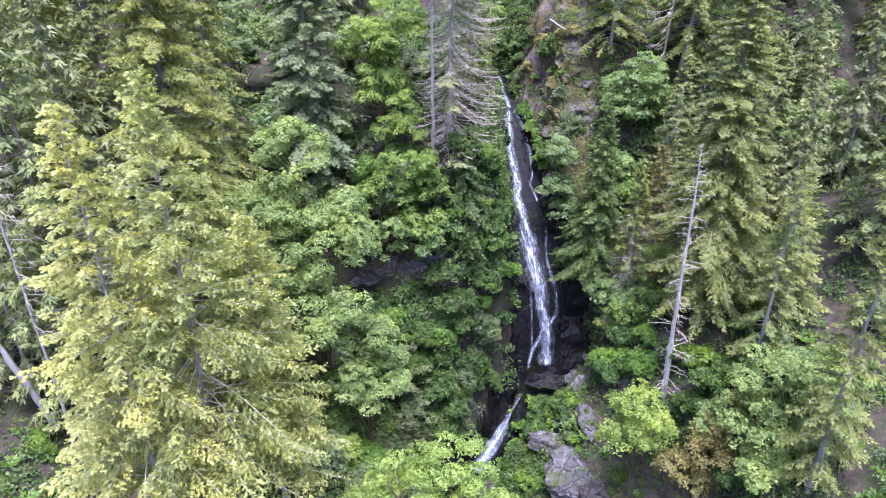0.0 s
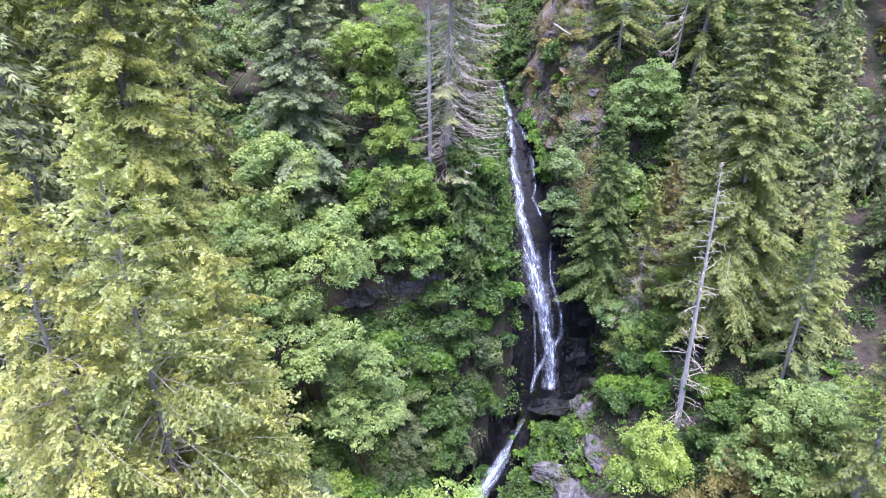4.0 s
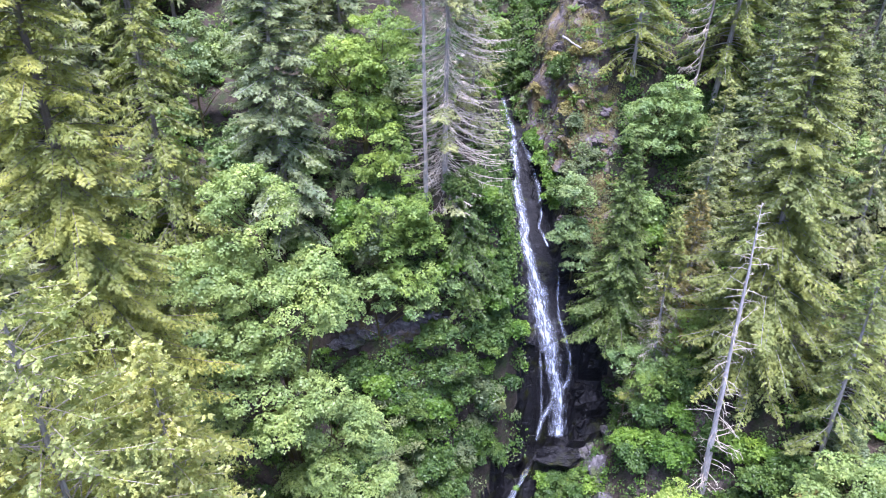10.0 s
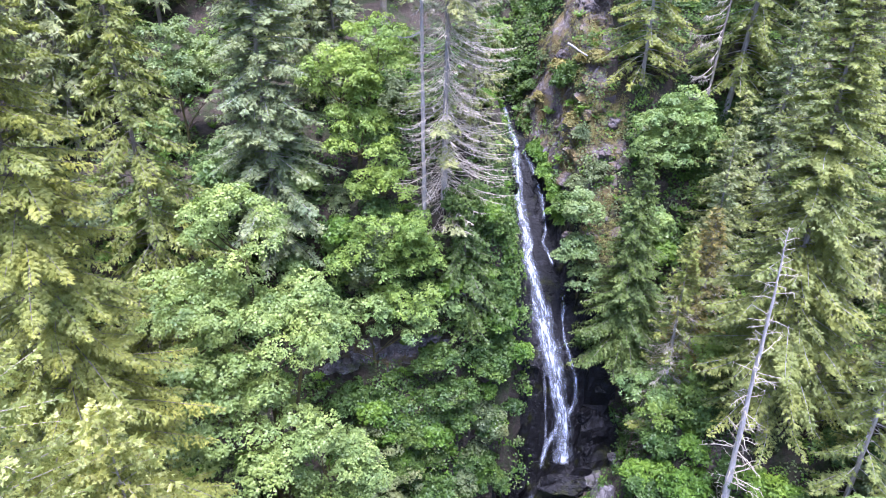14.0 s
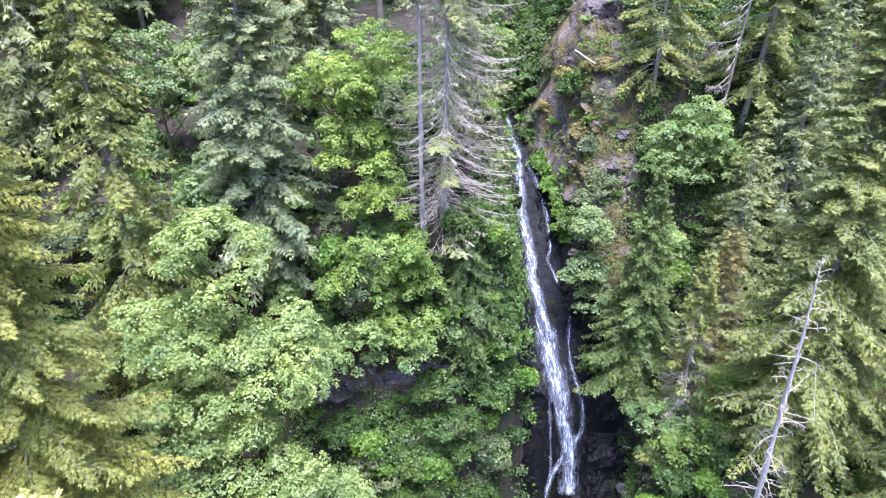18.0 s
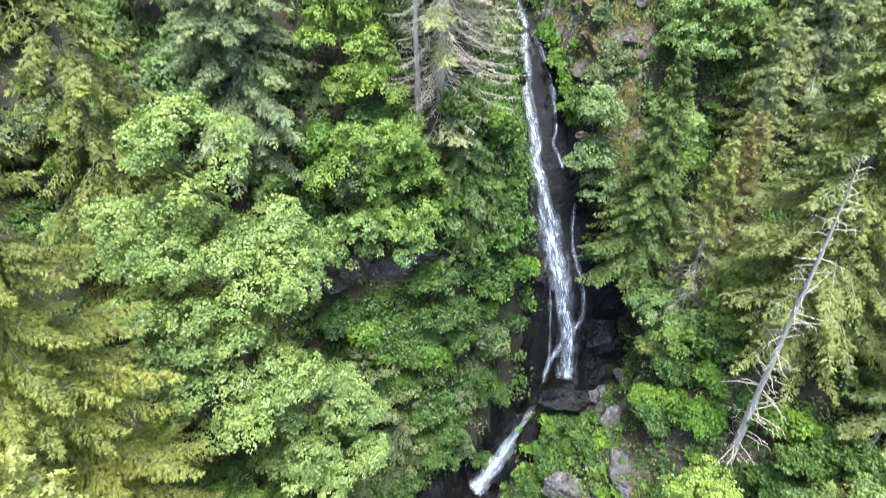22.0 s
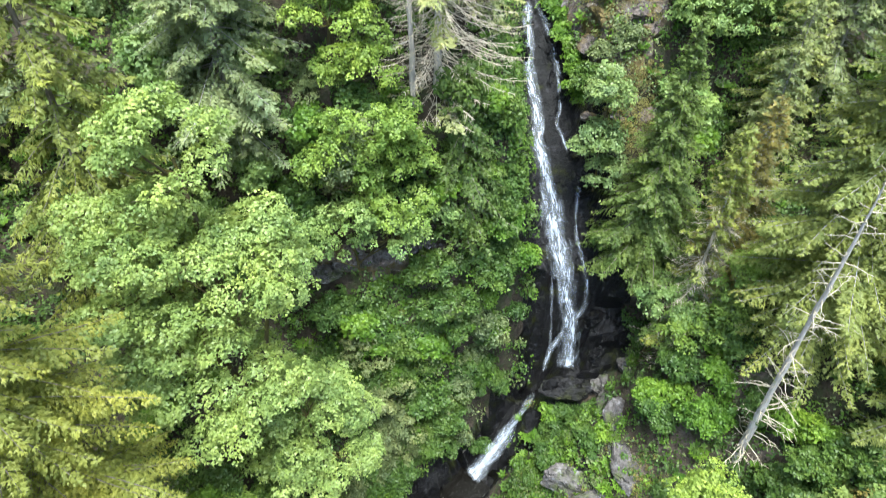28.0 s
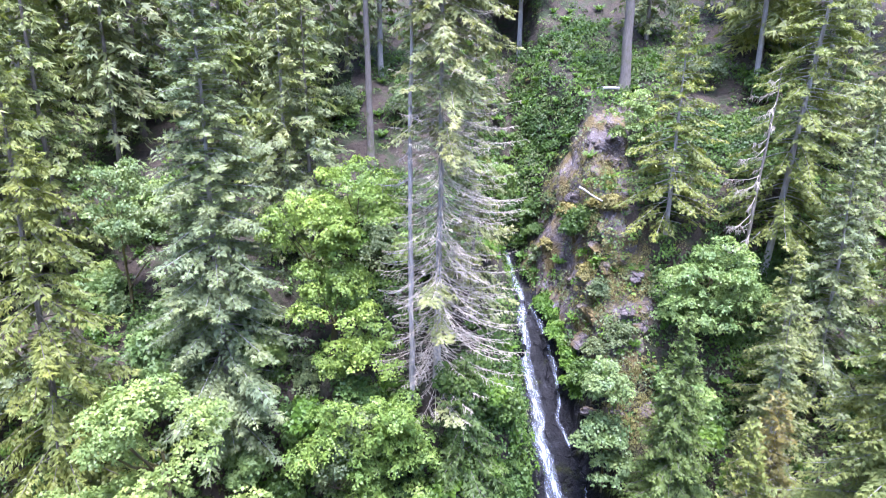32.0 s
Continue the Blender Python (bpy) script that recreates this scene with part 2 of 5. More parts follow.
WATER_FALL = water_material("falling_water", (0.47, 0.51, 0.62))
m, t, p = nodes_of("stream_water")
p.inputs["Base Color"].default_value = (0.02, 0.019, 0.018, 1)
p.inputs["Roughness"].default_value, p.inputs["IOR"].default_value = 0.12, 1.33
t.links.new(ramp(t, noisy(t, 9.0, 5, 0.8, offset=2.0), [(0.64, (0.004, 0.0035, 0.003)), (0.72, (0.26, 0.26, 0.27))]), p.inputs["Base Color"])
p.inputs["Specular IOR Level"].default_value = 0.3
bumped(t, p, noisy(t, 5.0, 4), 0.5, 0.06)
STREAM = m


# ---------------------------------------------------------------- mesh tools
def lattice(x, y, z, seed=0):
    """Smooth value noise in -1..1 for arrays."""
    xi, yi, zi = np.floor(x).astype(np.int64), np.floor(y).astype(np.int64), np.floor(z).astype(np.int64)
    fx, fy, fz = x - xi, y - yi, z - zi
    fx, fy, fz = fx * fx * (3 - 2 * fx), fy * fy * (3 - 2 * fy), fz * fz * (3 - 2 * fz)

    def corner(i, j, k):
        v = ((xi + i) * 73856093) ^ ((yi + j) * 19349663) ^ ((zi + k) * 83492791) ^ (seed * 2654435)
        v = (v ^ (v >> 13)) * 1274126177 & 0x7FFFFFFF
        return (v ^ (v >> 16)) % 65536 / 32767.5 - 1
    out = 0
    for i in (0, 1):
        for j in (0, 1):
            for k in (0, 1):
                out = out + corner(i, j, k) * (fx if i else 1 - fx) * (fy if j else 1 - fy) * (fz if k else 1 - fz)
    return out


def fractal(x, y, z, scale, octaves=3, seed=0):
    out, amp = 0, 1.0
    for o in range(octaves):
        out = out + amp * lattice(x / scale, y / scale, z / scale, seed + o)
        scale, amp = scale / 2.1, amp * 0.5
    return out


class Soup:
    """Collects triangles, with a number for how pale each corner is."""
    def __init__(self):
        self.v, self.f, self.paleness, self.n = [], [], [], 0

    def add(self, v, f, paleness=0.0):
        v, f = np.asarray(v, np.float32).reshape(-1, 3), np.asarray(f, np.int32).reshape(-1, 3)
        self.v.append(v), self.f.append(f + self.n)
        self.paleness.append(np.broadcast_to(np.asarray(paleness, np.float32), (len(v),)))
        self.n += len(v)

    def mesh(self, name, mat, smooth=False):
        v, f = np.concatenate(self.v), np.concatenate(self.f)
        me = bpy.data.meshes.new(name)
        me.vertices.add(len(v)), me.loops.add(f.size), me.polygons.add(len(f))
        me.vertices.foreach_set("co", v.ravel())
        me.loops.foreach_set("vertex_index", f.ravel())
        me.polygons.foreach_set("loop_start", np.arange(0, f.size, 3, dtype=np.int32))
        me.polygons.foreach_set("use_smooth", np.full(len(f), smooth))
        if any(np.any(t) for t in self.paleness):
            me.attributes.new("paleness", "FLOAT", "POINT").data.foreach_set("value", np.concatenate(self.paleness))
        me.materials.append(mat)
        me.update(calc_edges=True)
        me.validate()
        return me


def unit(v):
    return v / np.maximum(np.linalg.norm(v, axis=-1, keepdims=True), 1e-9)


def tube(soup, pts, radii, sides=6, paleness=0.0):
    pts, radii = np.asarray(pts, float), np.asarray(radii, float)
    d = unit(np.gradient(pts, axis=0))
    ref = np.where(np.abs(d[:, 2:3]) > 0.9, np.array([[1.0, 0, 0]]), np.array([[0, 0, 1.0]]))
    s = unit(np.cross(d, ref))
    u = np.cross(s, d)
    ang = np.arange(sides) * 2 * np.pi / sides
    ring = pts[:, None] + radii[:, None, None] * (np.cos(ang)[None, :, None] * s[:, None] + np.sin(ang)[None, :, None] * u[:, None])
    k = len(pts)
    i = np.arange(k - 1)[:, None] * sides
    j = np.arange(sides)[None]
    a, b, c, e = i + j, i + (j + 1) % sides, i + sides + (j + 1) % sides, i + sides + j
    f = np.concatenate([np.stack([a, b, c], -1).reshape(-1, 3), np.stack([a, c, e], -1).reshape(-1, 3)])
    soup.add(ring.reshape(-1, 3), f, paleness)


def scatter(soup, tv, tf, ttip, pos, along, up, size, paleness=None):
    """Places a template (x along, y across, z up) at many spots."""
    along = unit(along)
    side = unit(np.cross(up, along))
    up = np.cross(along, side)
    n, k = len(pos), len(tv)
    size = np.broadcast_to(np.asarray(size, float), (n,))[:, None, None]
    v = pos[:, None] + size * (tv[None, :, 0:1] * along[:, None] + tv[None, :, 1:2] * side[:, None] + tv[None, :, 2:3] * up[:, None])
    f = tf[None] + (np.arange(n) * k)[:, None, None]
    tp = np.broadcast_to(ttip[None], (n, k)) if paleness is None else np.clip(ttip[None] + np.asarray(paleness)[:, None], 0, 1)
    soup.add(v.reshape(-1, 3), f.reshape(-1, 3), tp.reshape(-1))


def spray_template(pairs, reach=0.36, width=0.075, sag=-0.06, full=False, seed=0):
    v, f, paleness = [], [], []
    r = np.random.default_rng(seed)

    def blade(p, q, w):
        p, q = np.array(p), np.array(q)
        s = np.array([-(q - p)[1], (q - p)[0], 0])
        s = s / np.linalg.norm(s) * w
        k = len(v)
        if full:
            m = p + (q - p) * 0.45
            v.extend([p, m + s, q, m - s])
            paleness.extend([0, 0.1, 0.5, 0.1])
            f.extend([(k, k + 1, k + 2), (k, k + 2, k + 3)])
        else:
            v.extend([p + s * 1.25 + (q - p) * 0.1, q, p - s * 1.25])
            paleness.extend([0, 0.45, 0])
            f.append((k, k + 2, k + 1))
    for i in range(pairs):
        u = i / pairs
        for s in (-1, 1):
            q = reach * (1 - 0.55 * u) * r.uniform(0.6, 1.35)
            o = u * 0.85 + r.uniform(-0.08, 0.08)
            blade((o, 0, 0), (o + q * r.uniform(0.45, 1.0), s * q * r.uniform(0.7, 1.1), sag * (1 + u) + r.uniform(-0.16, 0.12)), width * r.uniform(0.8, 1.3))
    blade((0.55, 0, 0), (1.05, 0, sag * 2), width)
    return np.array(v, float), np.array(f), np.array(paleness, float)


def tuft_template(stations, reach=0.3, width=0.19):
    """A round brush of needles, blades all round the twig, more above than below."""
    v, f, paleness = [], [], []
    for i in range(stations):
        u = i / stations
        for j in range(2):
            a = 0.5 + j * 2.6 + i * 1.3
            o = np.array([0, np.cos(a), 0.75 * np.sin(a) + 0.12]) * reach * (1 - 0.45 * u)
            p, q = np.array([u * 0.8, 0, 0]), np.array([u * 0.8 + 0.3, 0, 0]) + o
            s = np.cross(q - p, [0.2, 1.0, 0.6])
            s = s / np.linalg.norm(s) * width
            k = len(v)
            v.extend([p + s, q, p - s])
            paleness.extend([0, 0.35, 0])
            f.append((k, k + 2, k + 1))
    return np.array(v, float), np.array(f), np.array(paleness, float)


def shoot_template(seed):
    """A soft shoot of three short broad blades, the middle one longest."""
    r = np.random.default_rng(seed)
    v, f, paleness = [], [], []
    for turn, reach in ((0.0, 1.15), (0.55, 0.85), (-0.55, 0.85)):
        turn, reach = turn + r.uniform(-0.2, 0.2), reach * r.uniform(0.8, 1.25)
        d, e = np.array([np.cos(turn), np.sin(turn), 0]), np.array([-np.sin(turn), np.cos(turn), 0])
        k = len(v)
        v.extend([d * 0.04 + e * 0.16, d * reach + np.array([0, 0, r.uniform(-0.2, 0.05)]), d * 0.04 - e * 0.16 + np.array([0, 0, r.uniform(-0.1, 0.1)])])
        paleness.extend([0, 0.3, 0])
        f.append((k, k + 2, k + 1))
    return np.array(v, float), np.array(f), np.array(paleness, float)


SPRAY = [shoot_template(k) for k in range(6)]
FROND = spray_template(3, 0.38, 0.11, seed=0)
TUFT = [tuft_template(3)]
LEAF = (np.array([[-0.42, 0.4, 0.0], [0.6, 0.14, -0.07], [-0.2, -0.56, 0.04]]), np.array([[0, 2, 1]]), np.zeros(3))


def part(name, data, parent, label="", kind=""):
    ob = new(name, data)
    ob.parent = parent
    return tagged(ob, label, kind=kind)


def thing(name, x, y, z, label, category, group="", kind=""):
    ob = new(name)
    ob.location = (x, y, z)
    ob.empty_display_size = 0.3
    return tagged(ob, label, category, group, kind)


# ---------------------------------------------------------------- the lie of the land
# bed of the stream below the fall: x, y, z
BED = np.array([(11.6, 58.6, 15.4), (9.6, 58.9, 11.6), (8.6, 58.6, 9.6), (3.9, 55.8, 2.7), (0.6, 52.6, 1.2), (1.2, 49.5, 0.9),
                (5.0, 45.0, 0.0), (6.5, 40.0, -1.2), (5.0, 30.0, -3.0), (0.0, 0.0, -9.0), (-8.0, -70.0, -22.0), (-20.0, -700.0, -80.0)])
FALL_Y, FALL_Z = (57.9, 58.4, 61.3, 67.3, 76.2, 82.0, 83.6, 86.0, 90.0, 100.0, 140.0, 900.0), (15.2, 15.8, 24.7, 32.8, 40.4, 42.3, 43.2, 48.0, 53.0, 61.0, 80.0, 400.0)
FALL_X = ((58.0, 61.0, 64.0, 67.0, 70.0, 76.0, 82.0, 110.0), (11.2, 10.7, 10.2, 9.4, 8.9, 8.2, 7.3, 9.0))
FALL_W = ((58.0, 61.0, 67.0, 72.0, 80.0, 90.0), (2.9, 2.5, 2.1, 1.7, 1.0, 1.0))


def bed_distance(x, y):
    best, bz = np.full(np.shape(x), 1e9), np.zeros(np.shape(x))
    for p, q in zip(BED[:-1], BED[1:]):
        d = q[:2] - p[:2]
        u = np.clip(((x - p[0]) * d[0] + (y - p[1]) * d[1]) / (d @ d), 0, 1)
        r = np.hypot(x - p[0] - u * d[0], y - p[1] - u * d[1])
        near = r < best
        best, bz = np.where(near, r, best), np.where(near, p[2] + u * (q[2] - p[2]), bz)
    return best, bz


def steps(v, a, b):
    u = np.clip((v - a) / (b - a), 0, 1)
    return u * u * (3 - 2 * u)


def ground(x, y):
    """Height of the land: two steep banks, the headwall, the slot of the fall and the bed of the stream."""
    x, y = np.asarray(x, float), np.asarray(y, float)
    rows = BED[3:][::-1]
    xs, zs = np.interp(y, rows[:, 1], rows[:, 0]), np.interp(y, rows[:, 1], rows[:, 2])
    dl, dr = np.maximum(xs - x - 1.6, 0), np.maximum(x - xs - 2.2, 0)
    left = zs + np.where(dl < 16, 1.35 * dl, 21.6 + 0.62 * (dl - 16))
    right = zs + np.where(dr < 16, 1.5 * dr, 24.0 + 0.7 * (dr - 16))
    far = np.hypot(x, y) > 400
    left, right = np.where(far, np.minimum(left, 150), left), np.where(far, np.minimum(right, 150), right)
    head_l = np.interp(y, (40, 55.2, 56.2, 57.4, 59.8, 61.4, 80.0, 130.0, 900.0), (-30, 2, 8, 22.5, 30, 40.3, 52.3, 84.0, 480.0))
    head_r = np.interp(y, (40, 55.0, 56.7, 57.6, 58.7, 61.0, 73.0, 85.0, 130.0, 900.0), (-30, 8, 14.2, 15.0, 18.5, 26, 49.5, 58, 84, 480))
    s = steps(x, 4.0, 13.0)
    head = head_l * (1 - s) + head_r * s
    h = np.maximum(np.maximum(left, right), head)
    rough = fractal(x, y, 0 * x, 9.0, 4, 5)
    h = h + 0.9 * rough * steps(np.abs(x - 8) + np.abs(y - 58), 4, 14)
    xf, zf, w = np.interp(y, *FALL_X), np.interp(y, FALL_Y, FALL_Z), np.interp(y, *FALL_W)
    off = x - xf
    slot = zf + np.where(off < 0, 2.6, np.interp(y, (66.0, 74.0), (3.2, 2.0))) * np.maximum(np.abs(off) - w, 0) + 0.5 * np.maximum(np.abs(off) - 0.5 * w, 0)
    h = np.where(y > 57.9, np.minimum(h, slot), h)
    d, bz = bed_distance(x, y)
    return np.minimum(h, bz + (2.6 + 7.0 * steps(y, 52.5, 55.5)) * np.maximum(d - 1.25, 0) - 0.3)


def fall_zone(x, y, z, grow=0.0):
    xf, w = np.interp(y, *FALL_X), np.interp(y, *FALL_W)
    d, bz = bed_distance(x, y)
    w = w + np.where(x > xf, 1.9 * np.clip((66.0 - y) / 6.0, 0, 1), 0)      # the wet wall runs on past the foot of the fall
    # bare black wet rock down the gorge's left side, also painting in its deep shadow
    gorge = (d < 3.2 + 0.4 * grow) & (y > 50.5) & (y < 60) & (z < bz + 4.5) & (x < np.interp(y, (50, 53, 56, 59), (1, 1, 4, 9)))
    return gorge | ((np.abs(x - xf) < w + grow * np.interp(y, (70.0, 77.0), (1.0, -0.1))) & (y > 57.5) & (y < 83.5)) | ((d < 2.0 + grow) & (y < 60) & (z < bz + 1.0 + grow))


def spread(a, b, fine_a, fine_b, fine, growth):
    core = np.arange(fine_a, fine_b + 1e-6, fine)
    out, s, v = [], fine, fine_b
    while v < b:
        s *= growth
        v += s
        out.append(v)
    low, s, v = [], fine, fine_a
    while v > a:
        s *= growth
        v -= s
        low.append(v)
    return np.concatenate([low[::-1], core, out])


gx = spread(-1500, 1500, -34, 44, 0.45, 1.16)
gy = np.concatenate([spread(-1500, 54.4, 16, 54.4, 0.45, 1.16)[:-1], np.arange(54.5, 78, 0.24), spread(78, 1500, 78, 104, 0.5, 1.16)])
gy = np.unique(gy[(gy > -1500)])
GX, GY = np.meshgrid(gx, gy)
GZ = ground(GX, GY)
near = (np.abs(GX - 5) < 60) & (np.abs(GY - 60) < 70)
# crags: push the steep ground in and out along its normal
dzx, dzy = np.gradient(GZ, gx, axis=1), np.gradient(GZ, gy, axis=0)
nrm = unit(np.stack([-dzx, -dzy, np.ones_like(GZ)], -1))
steep = np.clip(1.25 - nrm[..., 2] * 1.4, 0.12, 1)
crag = fractal(GX, GY, GZ * 1.6, 2.6, 4, 21) + 0.5 * np.round(2.2 * lattice(GX / 2.3, GY / 2.3, GZ / 1.1, 40)) / 2.2
calm = np.clip(np.abs(GX - np.interp(GY, *FALL_X)) / np.interp(GY, *FALL_W) - 0.25, 0.18, 1)
push = np.where(near, 0.72 * steep * crag * np.where((GY > 57.5) & (GY < 84), calm, 1), 0)
G = np.stack([GX, GY, GZ], -1) + nrm * push[..., None]
ny, nx = GX.shape
i = np.arange((ny - 1) * (nx - 1))
q = i // (nx - 1) * nx + i % (nx - 1)
quads = np.stack([q, q + 1, q + nx + 1, q + nx], -1)
gm = bpy.data.meshes.new("ground")
gm.vertices.add(nx * ny), gm.loops.add(quads.size), gm.polygons.add(len(quads))
gm.vertices.foreach_set("co", G.astype(np.float32).ravel())
gm.loops.foreach_set("vertex_index", quads.astype(np.int32).ravel())
gm.polygons.foreach_set("loop_start", np.arange(0, quads.size, 4, dtype=np.int32))
gm.polygons.foreach_set("use_smooth", np.ones(len(quads), bool))
mid = G.reshape(-1, 3)[quads].mean(1)
fx, fy, fz = mid.T
wob = 1.6 * fractal(fx, fy, fz, 4.0, 4, 3)
kind_of = np.zeros(len(quads), np.int32)
kind_of[(fx > 9 + wob) & (fx < 16.5 + wob) & (fy > 63 + wob) & (fy < 82 + wob) & (fz > 38 + wob) & (fz < 56.5 + wob)] = 2
kind_of[(fx > -9 + wob) & (fx < 1.5 + wob) & (fy > 56) & (fy < 60.6) & (fz > 26.5 + 0.5 * wob) & (fz < 29 + wob)] = 2
kind_of[(fx > 14 + wob) & (fx < 22 + 2 * wob) & (fy > 35 + 2 * wob) & (fy < 50 + 2 * wob)] = 3
kind_of[fall_zone(fx, fy, fz, 1.2 + 0.8 * wob)] = 1
kind_of[(fx > 7.5) & (fx < 12.5) & (fy > 56) & (fy < 59) & (fz > 7)] = 1
gm.polygons.foreach_set("material_index", kind_of)
gm.polygons.foreach_set("use_smooth", (kind_of == 0) | (kind_of == 3))
for mat in (SOIL, ROCK_WET, ROCK_CLIFF, DIRT):
    gm.materials.append(mat)
gm.update(calc_edges=True)
tagged(new("ground", gm), "steep forest ravine floor of soil, moss and dark wet rock", "ground", kind="structure")


def ground_at(x, y):
    return float(ground(np.array([x]), np.array([y]))[0])


# ---------------------------------------------------------------- the fall
def strand(name, parent, course, widths, thin, lift=0.22, label="", mat=None):
    """A ribbon of falling water: course of (x, y, z), its widths; thin: how sparse its foam is."""
    course = np.array(course, float)
    leg = np.concatenate([[0], np.cumsum(np.linalg.norm(np.diff(course, axis=0), axis=1))])
    n, m = max(int(leg[-1] / 0.2), 12), 9
    u = np.linspace(0, leg[-1], n)
    c = np.stack([np.interp(u, leg, course[:, k]) for k in range(3)], -1)
    for _ in range(3):
        c[1:-1] = (c[:-2] + 2 * c[1:-1] + c[2:]) / 4
    w = np.interp(u, np.linspace(0, leg[-1], len(widths)), widths)
    w = w * (1 + 0.22 * lattice(u / 0.9, 0 * u + len(name), 0 * u, 8))
    d = unit(np.gradient(c, axis=0))
    s = unit(np.cross(d, np.array([[0, 0.6, -0.8]])))
    s = s * np.sign(s[:, :1])
    out = unit(np.cross(s, d))
    out = out * np.where(out[:, 1:2] > 0, -1, 1)
    v = np.linspace(-1, 1, m)
    bulge = lift * (1.0 - 0.8 * v ** 2)[None, :] + 0.1 * fractal(u[:, None] / 0.35 + 0 * v[None], v[None] * w[:, None] / 0.12 + 0 * u[:, None], 0 * u[:, None] + 0 * v[None], 1.0, 3, 17)
    p = c[:, None] + s[:, None] * (v[None, :, None] * w[:, None, None] / 2) + out[:, None] * bulge[..., None]
    k = np.arange((n - 1) * (m - 1))
    q = k // (m - 1) * m + k % (m - 1)
    f = np.concatenate([np.stack([q, q + 1, q + m + 1], -1), np.stack([q, q + m + 1, q + m], -1)])
    soup = Soup()
    soup.add(p.reshape(-1, 3), f)
    me = soup.mesh(name, mat or WATER_FALL, True)
    edge = thin + 0.46 * np.abs(v[None, :]) ** 1.7 + 0.35 * (np.clip(1 - u / 0.8, 0, 1) ** 2 + np.clip(1 - (leg[-1] - u) / 0.5, 0, 1) ** 2)[:, None]
    flow = np.stack([np.broadcast_to(v[None] * w[:, None] / 2, (n, m)), np.broadcast_to(u[:, None], (n, m)), edge], -1)
    me.attributes.new("flow", "FLOAT_VECTOR", "POINT").data.foreach_set("vector", flow.astype(np.float32).ravel())
    return part(name, me, parent, label, "stuff")


fall = thing("waterfall", 0, 0, 0, "tall white waterfall sliding down a narrow slot of black wet rock", "waterfall")
strand("upper_chute", fall, [(7.1, 83.5, 42.9), (7.2, 82.0, 42.4), (7.4, 79.7, 41.5), (7.8, 77.3, 40.7), (8.0, 76.0, 40.2)], (0.6, 0.8, 1.0, 1.2), 0.0)
strand("main_chute", fall, [(8.0, 76.2, 40.4), (7.7, 74.7, 39.1), (7.9, 73.1, 37.8), (7.6, 72.0, 36.8), (8.1, 70.0, 35.1), (8.5, 68.2, 33.6), (8.2, 67.4, 32.9),
                                  (8.8, 66.4, 31.6), (9.4, 64.7, 29.2), (9.6, 63.6, 27.9), (10.1, 62.5, 26.4), (10.5, 61.2, 24.6), (11.0, 60.4, 22.2), (11.5, 59.7, 20.1),
                                  (11.5, 58.9, 17.5), (11.6, 58.3, 15.8)], (1.0, 1.5, 1.8, 1.7, 1.9, 2.8, 3.4, 2.8, 2.2, 2.2, 2.8), 0.01)
strand("right_chute", fall, [(8.3, 76.2, 40.4), (9.2, 74.7, 39.1), (9.7, 73.1, 37.8), (10.1, 71.6, 36.5), (10.2, 69.1, 34.4), (9.8, 68.2, 33.6), (10.3, 67.4, 32.9), (10.7, 66.6, 32.0)],
       (0.7, 0.9, 0.8, 0.7, 0.5), 0.03)
strand("thin_chute", fall, [(11.7, 66.0, 31.2), (11.6, 65.1, 29.9), (11.4, 63.8, 28.2), (11.45, 62.8, 26.8), (12.0, 61.7, 25.3), (12.5, 60.8, 23.6), (12.5, 60.2, 21.7), (11.9, 59.8, 20.3)],
       (0.6, 0.6, 0.6, 0.7, 0.7, 0.8), 0.04)
strand("left_thread", fall, [(9.5, 61.2, 24.5), (9.6, 61.0, 24.0), (9.8, 60.2, 21.6), (9.9, 59.2, 18.5), (9.9, 58.9, 17.4)], (0.5, 0.55, 0.6), 0.1)
strand("foot_thread", fall, [(11.2, 59.6, 19.6), (10.7, 59.3, 18.8), (9.95, 58.9, 17.5), (9.5, 58.3, 15.3)], (0.6, 0.8, 1.0), 0.02)
strand("veil", fall, [(9.3, 65.0, 29.8), (9.9, 62.6, 26.6), (10.4, 61.0, 24.2), (10.7, 60.0, 21.0), (10.9, 59.0, 17.8), (11.1, 58.4, 15.8)], (0.8, 1.6, 2.2, 2.4, 2.2, 2.0), 0.2, 0.08)

low = thing("lower_cascade", 0, 0, 0, "short white cascade pouring out of a dark gorge into a pool", "waterfall")
strand("cascade_top", low, [(9.4, 58.7, 12.2), (8.9, 58.6, 10.8), (8.2, 58.0, 9.4), (7.0, 57.3, 7.4), (5.6, 56.5, 5.0), (4.6, 56.0, 3.6), (3.8, 55.6, 2.7)], (0.6, 1.4, 1.9, 2.2, 2.7, 3.3, 3.4), 0.02, 0.25)
strand("cascade_core", low, [(9.2, 58.6, 11.6), (8.1, 57.9, 9.3), (6.6, 57.2, 6.8), (5.2, 56.4, 4.5), (4.1, 55.8, 3.1), (3.5, 55.3, 2.8)], (0.5, 1.0, 1.3, 1.6, 2.2, 2.6), -0.06, 0.42)
strand("riffle", low, [(1.3, 49.4, 1.3), (2.4, 48.0, 1.0), (3.6, 46.6, 0.75), (5.0, 45.0, 0.4), (5.6, 43.4, 0.1)], (0.7, 1.3, 1.5, 1.3, 1.2), 0.17, 0.12)

